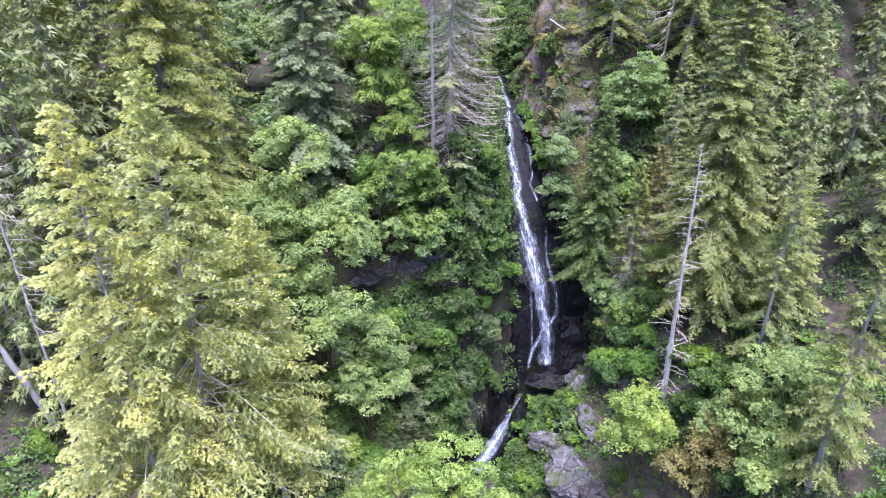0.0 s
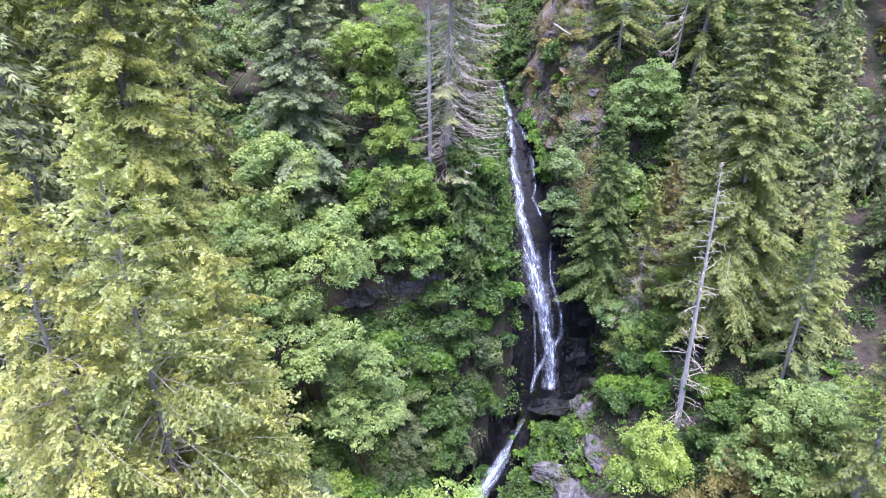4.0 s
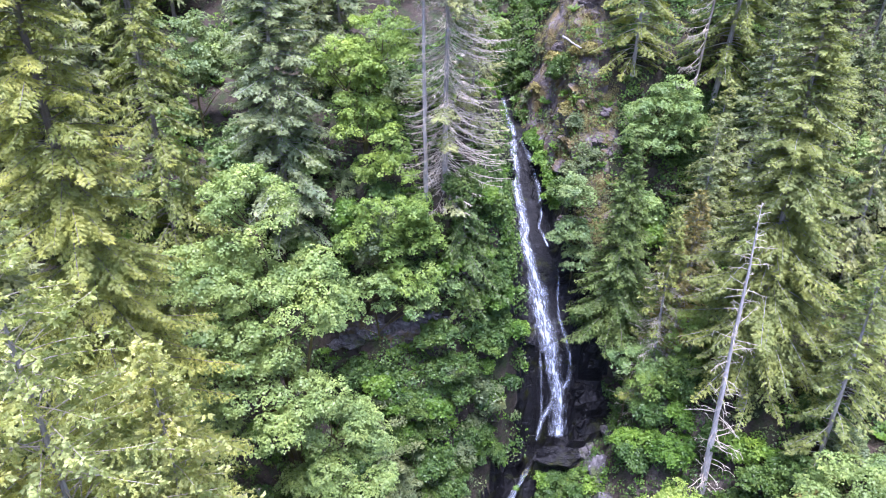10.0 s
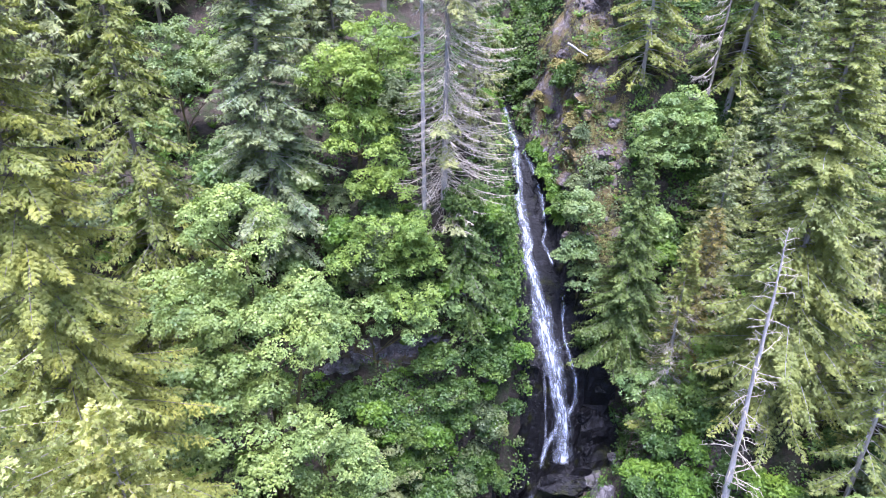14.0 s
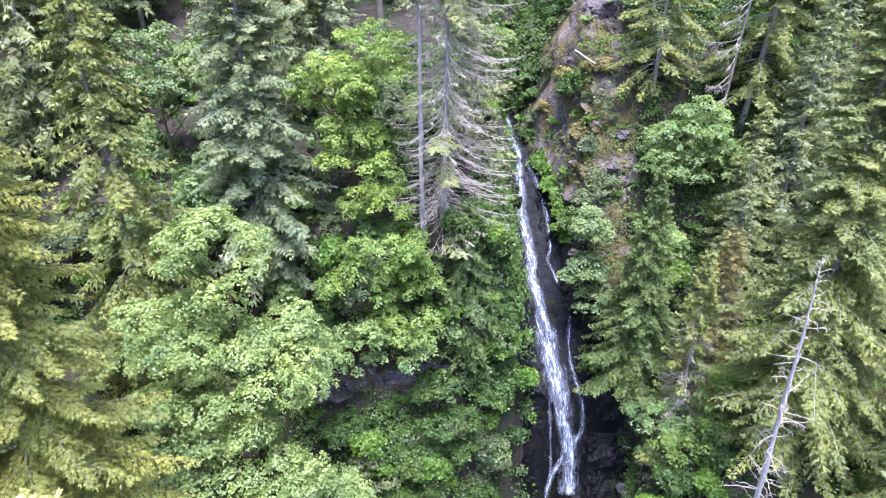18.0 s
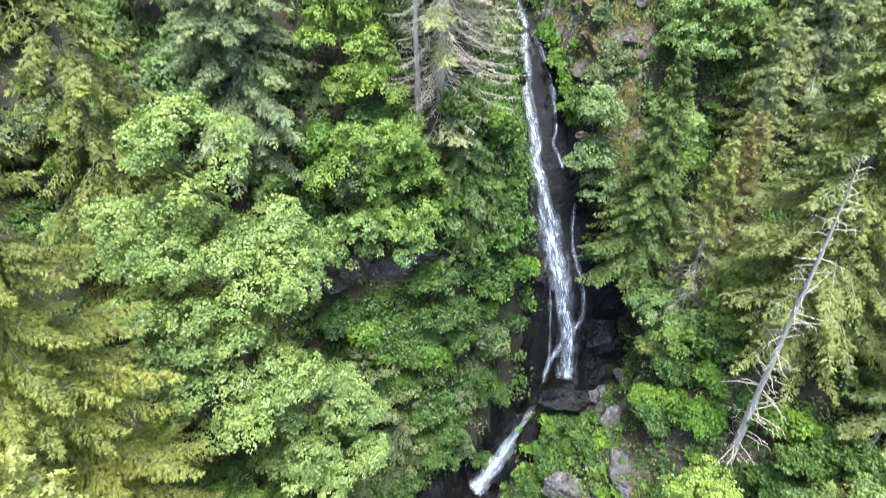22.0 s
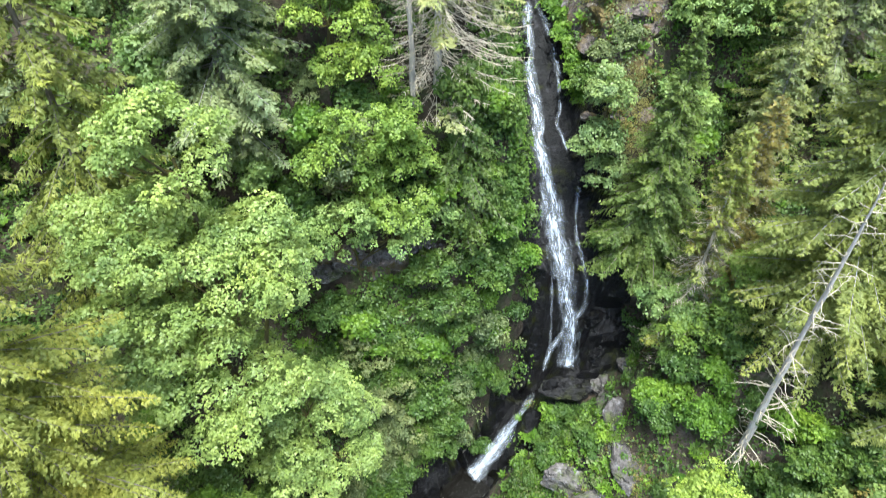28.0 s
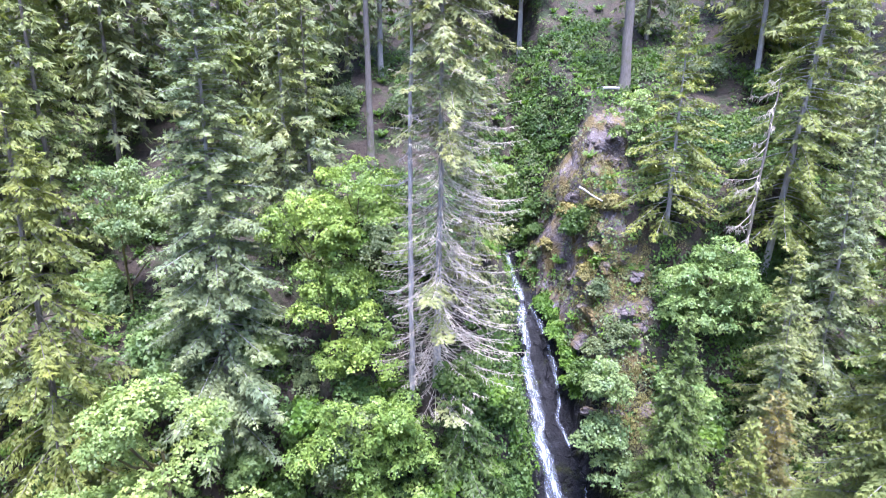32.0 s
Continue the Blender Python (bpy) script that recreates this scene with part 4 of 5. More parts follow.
# right bank
snag(20.4, 46.7, 45.4, 0.27, 41, "silver-grey dead snag with short broken branches", lean=(-0.9, -0.5), branches=170, reach=2.6, taper=0.86, from_h=0.04, droop=0.05)
conifer(15.9, 60.6, 45.6, 4.3, 42, CEDAR, BARK, "broad green cedar beside the fall", hang=0.4, droop=0.4, crown_from=0.12, density=4.4, fine=0.36, shape=1.05, inner=0.12)
conifer(18.4, 55.6, 41.0, 3.1, 43, FIR_OLIVE, BARK_GREY, "fir with a green top and bleached bare lower branches", bare=0.66, crown_from=0.03, density=2.6, fine=0.48, twig_mat=DEAD_TWIG, droop=0.3)
conifer(20.8, 58.0, 41.6, 3.0, 47, FIR_BROWN, BARK_GREY, "browning dying fir among green firs", bare=0.1, crown_from=0.05, density=2.2, fine=0.5)
conifer(22.4, 61.0, 46.5, 2.4, 48, FIR_GREY, BARK_GREY, "small grey half-dead fir", bare=0.5, crown_from=0.05, density=1.6, twig_mat=DEAD_TWIG)
conifer(23.2, 49.4, 63.0, 5.3, 44, FIR_PALE, BARK_GREY, "tall yellow-green fir behind a snag", fine=0.38, density=3.5, clump=0.25, crown_from=0.1, lean=(1.0, 4.5), inner=0.15, twig_mat=BARK_GREY)
conifer(26.4, 44.1, 44.5, 2.6, 45, FIR_PALE, BARK_GREY, "yellow-green fir on the steep bank", density=1.3, crown_from=0.05)
conifer(26.2, 33.2, 51.0, 2.6, 46, FIR_PALE, BARK_GREY, "pale yellow-green fir near the path", fine=0.42, density=1.9, crown_from=0.1, clump=0.3)
maple(12.6, 64.4, [(12.3, 64.0, 38.8, 1.5, 1.4, 1.8), (12.0, 63.2, 35.4, 1.6, 1.4, 1.8), (12.9, 63.0, 33.0, 1.4, 1.2, 1.6)], 51, MAPLE_COOL, "slender alder leaning toward the fall", name="alder_tree", size=0.18, girth=0.1)
maple(19.4, 68.5, [(20.2, 67.5, 45.9, 2.9, 2.2, 2.0), (22.4, 67.0, 43.0, 3.2, 2.2, 2.0), (18.6, 67.0, 43.2, 2.0, 1.6, 1.7)], 52, MAPLE, "leafy maple on the slope beside the fall")
maple(16.6, 56.6, [(17.0, 56.0, 26.8, 2.0, 1.6, 1.9), (19.6, 55.0, 27.2, 2.7, 2.0, 2.3), (18.6, 54.6, 23.8, 2.4, 1.8, 1.8)], 53, MAPLE, "bushy maple above the pool ledge", girth=0.14)
maple(20.4, 53.8, [(20.4, 53.4, 31.2, 1.7, 1.5, 2.0), (20.0, 53.0, 27.6, 1.9, 1.6, 1.9), (17.8, 53.4, 25.8, 1.6, 1.4, 1.5)], 58, MAPLE_BRIGHT, "slim yellow-green maple on the bank above the pool", girth=0.1)
maple(17.0, 42.6, [(16.9, 42.4, 23.4, 2.3, 2.1, 2.0), (15.8, 41.8, 21.2, 2.0, 1.8, 1.8), (18.0, 41.8, 21.2, 2.0, 1.8, 1.8)], 54, MAPLE_BRIGHT, "round bright maple on the dirt slope", girth=0.14)
maple(26.0, 38.6, [(25.6, 38.2, 29.6, 3.0, 2.8, 2.4), (27.6, 37.6, 27.4, 3.0, 2.8, 2.4), (24.2, 37.4, 26.2, 2.6, 2.6, 2.4), (26.4, 36.6, 24.6, 3.0, 2.8, 2.4)], 55, MAPLE, "yellow-green maple low on the bank")
maple(0.6, 33.0, [(0.2, 33.0, 25.5, 3.0, 2.8, 2.6), (-2.8, 32.8, 24.0, 2.8, 2.8, 2.4), (2.8, 32.5, 22.5, 2.6, 2.6, 2.4), (-5.0, 33.2, 21.8, 2.2, 2.4, 2.0)], 56, MAPLE_BRIGHT, "bright maple standing over the creek")
conifer(17.7, 85.0, 92.0, 4.2, 61, FIR_DARK, BARK, "tall fir with a bare grey trunk on the cliff top", crown_from=0.4, girth=0.5)
conifer(-5.0, 79.0, 92.0, 4.4, 62, FIR_DARK, BARK, "tall fir with a bare dark trunk", crown_from=0.42, girth=0.3)
conifer(18.2, 72.0, 64.0, 4.2, 63, FIR_OLIVE, BARK_GREY, "slim fir with grey trunk above the cliff", crown_from=0.12, density=1.7, girth=0.2)
snag(22.8, 69.0, 60.0, 0.16, 64, "dead tree with long pale drooping limbs", lean=(1.0, 0), branches=26, reach=4.2, from_h=0.35, one_side=3.3, sweep=0.8, splay=2.8, bark=BARK)
conifer(28.2, 66.4, 56.0, 3.6, 66, FIR_GREY, BARK_GREY, "grey-green fir on the slope above the cedar", crown_from=0.05, density=2.2, fine=0.5)
conifer(24.0, 64.4, 49.0, 3.2, 67, FIR_GREEN, BARK_GREY, "dense green fir beside a maple", crown_from=0.03, density=2.6, fine=0.46)
conifer(32.6, 62.5, 50.0, 3.4, 68, FIR_GREEN, BARK_GREY, "dense green fir on the bank", crown_from=0.03, density=2.2, fine=0.5)
conifer(25.6, 71.0, 76.0, 4.8, 65, FIR_OLIVE, BARK_GREY, "tall leaning fir with mossy top", crown_from=0.12, girth=0.26, lean=(3.0, 0), density=1.9)

conifer(-18.2, 35.0, 34.0, 2.8, 71, FIR_MOSS, BARK, "young bright fir below a tall spruce", fine=0.45, density=2.0, spray=TUFT, crown_from=0.03)
conifer(28.8, 47.4, 43.4, 4.0, 72, FIR_PALE, BARK_GREY, "yellow-green fir beside a taller one", fine=0.5, density=1.8, crown_from=0.04)
conifer(-8.5, 70.0, 66.0, 4.0, 73, FIR_GREY, BARK, "grey-green fir behind the maples", fine=0.6, density=1.3, crown_from=0.1)
maple(-12.6, 37.6, [(-12.6, 37.6, 25.5, 2.8, 2.6, 2.0), (-10.4, 38.6, 22.0, 2.6, 2.4, 2.0)], 74, SHRUB_GREY, "grey-green willow low on the bank", name="willow_tree", size=0.16, girth=0.1)
maple(-6.0, 40.5, [(-6.0, 40.4, 15.5, 2.8, 2.4, 2.0), (-3.6, 40.0, 12.5, 2.4, 2.2, 1.9)], 75, SHRUB_GREY, "grey-green willow by the creek", name="willow_tree", size=0.16, girth=0.1)
maple(36.5, 60.6, [(37.6, 61.0, 44.4, 2.8, 2.4, 2.2), (35.4, 60.4, 42.6, 2.6, 2.2, 2.0), (38.6, 60.4, 41.0, 2.6, 2.2, 2.0), (36.2, 59.8, 39.6, 2.6, 2.2, 1.8)], 77, MAPLE, "dark green maple between firs on the bank", girth=0.14)
maple(-4.0, 56.2, [(-5.0, 56.0, 20.6, 1.9, 1.3, 2.2), (-3.6, 55.4, 16.4, 2.0, 1.4, 2.3), (-3.0, 54.4, 12.2, 1.9, 1.4, 2.0), (-4.4, 53.6, 9.6, 1.7, 1.4, 1.6)], 78, SHRUB_GREY, "small-leaved grey-green alder on the gorge wall", name="alder_tree", size=0.14, girth=0.1)
maple(-20.5, 66.0, [(-20.5, 65.6, 51.0, 3.0, 2.4, 2.6), (-18.6, 66.5, 48.5, 2.6, 2.2, 2.4)], 76, MAPLE_COOL, "shaded green maple among firs", girth=0.14)

# the wood behind and beside: a few kinds of fir, stood again and again
r = np.random.default_rng(77)
kinds = [conifer_meshes(34, 4.4, 101, FIR_GREY, BARK, fine=0.9, coarse=True, density=1.0, hang=0.4, crown_from=0.1),
         conifer_meshes(40, 4.8, 102, FIR_GREEN, BARK_GREY, fine=0.9, coarse=True, density=0.95, hang=0.3, crown_from=0.2),
         conifer_meshes(28, 4.2, 103, FIR_OLIVE, BARK, fine=0.9, coarse=True, density=1.1, hang=0.5, droop=0.5, crown_from=0.05),
         conifer_meshes(36, 4.4, 104, FIR_DARK, BARK, fine=0.9, coarse=True, density=1.0, hang=0.35, crown_from=0.15)]
fine_kinds = [conifer_meshes(34, 4.4, 105, FIR_GREEN, BARK, fine=0.6, coarse=True, density=1.25, hang=0.4, crown_from=0.08),
              conifer_meshes(30, 4.3, 106, FIR_GREY, BARK_GREY, fine=0.6, coarse=True, density=1.3, hang=0.5, droop=0.5, crown_from=0.06)]
fill = []
for x in np.arange(-52, 60, 6.9):
    for y in np.arange(30, 118, 6.8):
        px, py = x + r.uniform(-2.2, 2.2), y + r.uniform(-2.4, 2.4)
        reach = 36 + 0.5 * (py - 40)
        if abs(px - 3) > reach or py > 96 and not 0 < px < 14:
            continue
        if px > -24 and (py < 70 and px < 31 or py < 84 and -9 < px < 27 or px > 24 and py < 50 and not (px > 31 and py > 44)):
            continue
        if py < 96 and 2 < px < 17 or px < -24 and py < 34:
            continue
        if px < -46 - 0.1 * (py - 60) or px > 50 + 0.1 * (py - 60) or py < 50 and abs(px - 3) > 40:
            continue
        fill.append((px, py))
for k, (px, py) in enumerate(fill):
    sc = r.uniform(0.75, 1.15) * (0.68 if px > 20 and py < 82 else 1.0)
    ob = plant("conifer", px, py, fine_kinds[k % 2] if py < 72 and -32 < px < 40 else kinds[k % 4], "forest fir standing among others on the slope", "tree", "forest firs")
    ob.scale = (sc, sc, sc)
    ob.rotation_euler = (0, 0, r.uniform(0, 6.28))


# undergrowth on the banks
r = np.random.default_rng(5)
Vg = G.reshape(-1, 3)
tri = np.concatenate([quads[:, [0, 1, 2]], quads[:, [0, 2, 3]]])
cen = Vg[tri].mean(1)
keep = (cen[:, 0] > -36) & (cen[:, 0] < 44) & (cen[:, 1] > 26) & (cen[:, 1] < 100)
tri, cen = tri[keep], cen[keep]
cr = np.cross(Vg[tri[:, 1]] - Vg[tri[:, 0]], Vg[tri[:, 2]] - Vg[tri[:, 0]])
area, nor = np.linalg.norm(cr, axis=1) / 2, unit(cr)
bare_spot = fall_zone(cen[:, 0], cen[:, 1], cen[:, 2], np.where((cen[:, 0] < 9) & (cen[:, 1] > 59), 0.1, 0.8))
wall = (cen[:, 0] > -10) & (cen[:, 0] < 8) & (cen[:, 1] > 54) & (cen[:, 1] < 62)
bush_free = fall_zone(cen[:, 0], cen[:, 1], cen[:, 2], 2.2)
cliffy = (cen[:, 0] > 9) & (cen[:, 0] < 17) & (cen[:, 1] > 63) & (cen[:, 1] < 82) & (cen[:, 2] < 56)
dirty = (cen[:, 0] > 14.5) & (cen[:, 0] < 22) & (cen[:, 1] > 36) & (cen[:, 1] < 50)
ledge = (cen[:, 0] > -9) & (cen[:, 0] < 1) & (cen[:, 2] > 26) & (cen[:, 2] < 30) & (cen[:, 1] < 61)
patchy = fractal(cen[:, 0], cen[:, 1], cen[:, 2], 4.0, 3, 9)
lip = (cen[:, 0] > 8) & (cen[:, 0] < 16.2) & (cen[:, 1] > 55.6) & (cen[:, 1] < 60) & (cen[:, 2] > 14.0)
dens = np.where(bare_spot | lip, 0, 1.0) * np.where(cliffy, 0.6, 1) * np.where(wall, 2.4, 1) * np.where(dirty, 0.75, 1) * np.where((cen[:, 0] > 13) & (cen[:, 0] < 36) & (cen[:, 1] > 57) & (cen[:, 1] < 82), 2.6, 1) * np.where(ledge, 0.15, 1) * np.where(wall, np.clip(0.7 + 1.6 * patchy, 0.08, 2), np.clip(1 + 1.1 * patchy, 0.1, 2)) * np.where(cen[:, 1] > 92, 0.8, 1) * np.where((cen[:, 0] > 3) & (cen[:, 0] < 22) & (cen[:, 1] > 83) & (cen[:, 1] < 97), 3.5, 1) * np.where((cen[:, 0] > 4.5) & (cen[:, 0] < 14) & (cen[:, 1] > 41) & (cen[:, 1] < 56), 2.4, 1) * np.where((cen[:, 0] > -15) & (cen[:, 0] < 1) & (cen[:, 1] > 36) & (cen[:, 1] < 52), 2.2, 1)
for name, leaf, share, size, per, radius, lab in (("undergrowth", SHRUB, 12500, 0.21, 28, 0.75, "low green shrubs and brambles over the banks"),
                                                    ("lime_undergrowth", SHRUB_LIME, 3600, 0.21, 28, 0.7, "bright lime-green low leaves in patches"),
                                                    ("grey_undergrowth", SHRUB_GREY, 2200, 0.17, 44, 0.95, "grey-green small-leaved bushes in patches"),
                                                    ("rusty_undergrowth", SHRUB_RUST, 1500, 0.075, 60, 0.45, "rusty brown dry shrubs and moss in patches")):
    sel = fractal(cen[:, 0], cen[:, 1], cen[:, 2], 5.0, 2, len(name))
    wgt = area * dens * np.clip(0.5 + 1.3 * sel, 0.02, 2)
    if leaf is not SHRUB:
        wgt = wgt * np.where(wall, 0.5, 1) * np.where(cliffy & (leaf is SHRUB_LIME), 0.4, 1)
    if leaf is SHRUB:
        wgt = wgt * np.where(cliffy, 0.3, 1)
    if leaf is SHRUB_RUST:
        wgt = wgt * np.where(cliffy, 12, np.where(dirty, 5, 0.3))
    pick = r.choice(len(tri), share, p=wgt / wgt.sum())
    soup = Soup()
    stand = r.uniform(0.05, 0.75, share) ** 1.5 + np.where(wall[pick], 1.3 * np.clip(fractal(*cen[pick].T, 1.7, 2, 12), 0, 1), 0)
    leaf_clumps(soup, cen[pick] + nor[pick] * stand[:, None], nor[pick], r, size, per, radius * r.uniform(0.45, 1.4, share), 0.7)
    tagged(new(name, soup.mesh(name, leaf)), lab, "shrubs", kind="stuff")

# bushes that stand out of the undergrowth
r = np.random.default_rng(9)
bush_kinds = []
for k, (leaf, size, tall) in enumerate(((SHRUB, 0.2, 2.6), (SHRUB_LIME, 0.22, 2.0), (SHRUB_GREY, 0.16, 2.8), (MAPLE, 0.24, 3.2), (MAPLE_COOL, 0.2, 3.0))):
    lobes = [(r.normal(0, 0.6), r.normal(0, 0.6), tall * q, tall * 0.42, tall * 0.42, tall * 0.36) for q in (0.62, 0.42)]
    bush_kinds.append(maple_meshes(tall, lobes, 300 + k, leaf, BARK, size=size, clumps=0.75, density=95, girth=0.05, head=(0.45, 0.8)))
wgt = area * np.where(bush_free | lip | ((cen[:, 0] > 2) & (cen[:, 0] < 16) & (cen[:, 1] > 40) & (cen[:, 1] < 57)), 0, 1) * np.where(cliffy | dirty | ledge, 0.15, 1) * np.clip(0.6 + patchy, 0.05, 2) * (cen[:, 0] > -30) * (cen[:, 0] < 36) * (cen[:, 1] < 86)
open_wall = ~bush_free & ~((cen[:, 0] > -9.5) & (cen[:, 0] < 3) & (cen[:, 2] > 24) & (cen[:, 2] < 33))
pick = r.choice(len(tri), 75, False, p=wgt / wgt.sum())
wgt = wgt * (cen[:, 0] < -1) * (cen[:, 1] > 58)
pick = np.concatenate([pick, r.choice(len(tri), 35, False, p=wgt / wgt.sum()), r.choice(len(tri), 62, False, p=(area * wall * open_wall) / (area * wall * open_wall).sum())])
for k in pick:
    s = r.uniform(0.6, 1.25)
    q = int(r.integers(0, 5)) if not wall[k] else (0, 0, 2, 0, 0, 1)[int(r.integers(0, 6))]
    ob = thing("bush", *(cen[k] - nor[k] * 0.15), "leafy green bush growing on the steep bank", "bush", "bushes")
    for n2, me, lab in bush_kinds[q]:
        part(n2, me, ob, lab, "" if n2 == "trunk" else "stuff")
    ob.scale = (s, s, s)
    lean_out = Vector((0, 0, 1)).lerp(Vector(nor[k]), 0.45)
    ob.rotation_euler = (lean_out.to_track_quat("Z", "Y") @ Euler((0, 0, r.uniform(0, 6.28))).to_quaternion()).to_euler()

# sword ferns
ferns = Soup()
pick = r.choice(len(tri), 1300, p=(area * dens) / (area * dens).sum())
for k in pick:
    n2 = int(r.integers(6, 10))
    az = np.arange(n2) * 6.283 / n2 + r.uniform(0, 1)
    d3 = unit(np.stack([np.cos(az), np.sin(az), np.full(n2, 0.35)], -1) + nor[k] * 0.6)
    scatter(ferns, *FROND, np.repeat((cen[k] + nor[k] * 0.1)[None], n2, 0), d3, unit(nor[k] + np.array([0, 0, 0.8]) + r.normal(0, 0.15, (n2, 3))), r.uniform(0.5, 1.0), np.full(n2, 0.2))
tagged(new("ferns", ferns.mesh("ferns", SHRUB_LIME)), "green sword ferns dotted over the banks", "ferns", kind="stuff")


# ---------------------------------------------------------------- named bushes on the banks
BUSH_LEAF = {"S": (SHRUB, 0.17, "dark green leafy shrub on the bank"), "L": (SHRUB_LIME, 0.18, "bright lime-green shrub on the bank"), "G": (SHRUB_GREY, 0.15, "grey-green willowy shrub with small leaves"),
             "M": (MAPLE, 0.155, "bushy young maple on the bank"), "B": (MAPLE_BRIGHT, 0.155, "bright yellow-green young maple on the bank"), "R": (SHRUB_RUST, 0.17, "rusty orange-brown dying shrub on the bank")}
BUSHES = """S 1.5 58.3 2.6, S 3.8 59.8 2.4, L 5.4 60.9 2, L 6.4 60.9 2, L 4.5 59.4 1.8, S -0.2 58.9 2.2, G -3.6 56.5 3, S -1.4 56.7 2, L -4.9 57.2 2, S -6.9 57.6 2.4, S 1.1 56.5 2.4, G -4.2 53.7 2.6, S 3.7 58.6 2, L -7.4 46.0 2.2, G -9.3 40.5 3, G -6.8 41.2 3.2, G -11.1 38.0 3, L -13.6 40.5 2.2, L -17.1 38.5 2.2, S -15.5 42.2 2.4, S 12.0 54.6 1.2, S 10.3 54.4 1.0, S 12.6 51.7 1.4, L 9.4 48.6 1.3, L 11.2 45.9 1.2, L 11.6 43.3 1.2, S 16.3 50.9 2.2, M 18.3 58.5 2.6, S 23.7 44.5 2.4, S 23.1 42.4 2.2, R 23.1 40.4 3.4, R 21.3 39.4 3.0, R 24.8 40.6 3.2, S 25.6 43.1 2.6, S 25.6 38.0 2.6, S 17.4 40.4 1.6, S 23.4 37.0 2.2, L 9.7 75.8 0.7, L 10.0 74.9 0.8, L 10.3 74.0 0.9, L 10.5 73.2 0.8, L 10.7 72.5 0.9, L 10.9 71.7 0.8, L 11.0 71.0 0.9, L 11.2 70.2 0.8, L 11.3 69.4 0.9, L 11.5 68.6 0.8, R 12.6 72.4 1.0, R 13.4 75.0 1.1, G 13.2 70.2 1.2, G 14.6 68.6 1.4, R 14.4 73.2 1.0, G 12.4 69.0 1.0, R 12.0 77.2 1.0, G 9.6 79.0 1.1, S 9.4 81.5 1.2, R 10.4 78.0 1.0, S 9.8 83.0 1.3, G 11.0 80.4 1.1, S 12.2 68.0 1.6, L 9.6 44.6 1.3, L 10.6 43.4 1.3, S 8.6 43.6 1.2, B -11.5 42.5 2.6, B -9.0 43.6 2.4, L -7.6 43.0 2.2, G -4.6 44.0 2.4, S -2.6 46.0 2.0, L -1.6 47.6 1.6, S 6.6 60.4 1.3, S 4.6 57.6 1.6, G 3.0 57.4 1.8, S 4.1 59.2 1.3, S 4.3 58.8 1.4, S 5.0 58.9 1.2, G 3.4 58.6 1.4, S 5.0 59.6 1.2, S 10.4 55.9 1.3, L 11.6 55.7 1.2, S 12.6 55.9 1.2, S 11.0 54.6 1.3, S 12.4 54.2 1.0, S 9.8 54.9 1.1, S 13.2 55.2 0.9, S 13.4 61.8 1.3, S 9.6 53.2 1.2, S 10.6 53.4 1.2, S 11.4 52.8 1.1, S 12.4 53.2 1.4, S 8.8 51.6 1.2, S 10.0 51.8 1.2, S 9.0 50.4 1.1, L 8.8 48.9 1.2, S 9.4 47.2 1.3, L 10.6 44.9 1.3, L 11.6 44.2 1.4, S 12.6 43.4 1.5, L 13.4 51.2 1.2, L 10.4 56.3 1.1, S 11.6 56.3 1.0, L 18.6 48.8 2.4, L 16.8 50.8 2.2, S 17.6 52.2 2.2, L 19.4 50.4 1.6, S 21.5 47.6 1.8, L 22.6 46.6 2.0, S 16.6 47.0 0.8, L 17.4 46.0 0.7, S 4.0 58.5 1.3, S 3.6 58.2 1.2, S -4.2 51.8 1.9, S -3.6 50.4 1.5, L -4.8 50.6 1.8, S -2.8 53.8 1.6, S 1.0 56.2 1.3, S -1.0 55.4 1.4, S 24.6 44.7 2.4, S 27.2 46.7 2.4, G 28.1 43.2 2.6, B 30.4 40.6 2.8, S 22.2 44.0 2.0, S -5.6 46.8 2.0, L -8.0 44.6 2.2, S -10.6 45.4 2.2, L -13.0 42.6 2.0, S -12.4 44.2 2.0"""


def bush(k, x, y, s, seed):
    leaf, size, lab = BUSH_LEAF[k]
    r = np.random.default_rng(seed)
    lobes = [(r.normal(0, 0.3 * s), r.normal(-0.15 * s, 0.25 * s), s * q, s * r.uniform(0.42, 0.6), s * r.uniform(0.42, 0.6), s * r.uniform(0.32, 0.45)) for q in (0.75, 0.55, 0.4)]
    ob = thing("shrub", x, y, ground_at(x, y) - 0.2, lab, "shrub", "shrubs")
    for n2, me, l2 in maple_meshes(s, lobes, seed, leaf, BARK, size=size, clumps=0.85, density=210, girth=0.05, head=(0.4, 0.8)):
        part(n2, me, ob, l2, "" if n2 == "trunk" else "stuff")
    return ob


for k, row in enumerate(BUSHES.split(",")):
    kk, bx, by, bs = row.split()
    bush(kk, float(bx), float(by), float(bs), 500 + k)


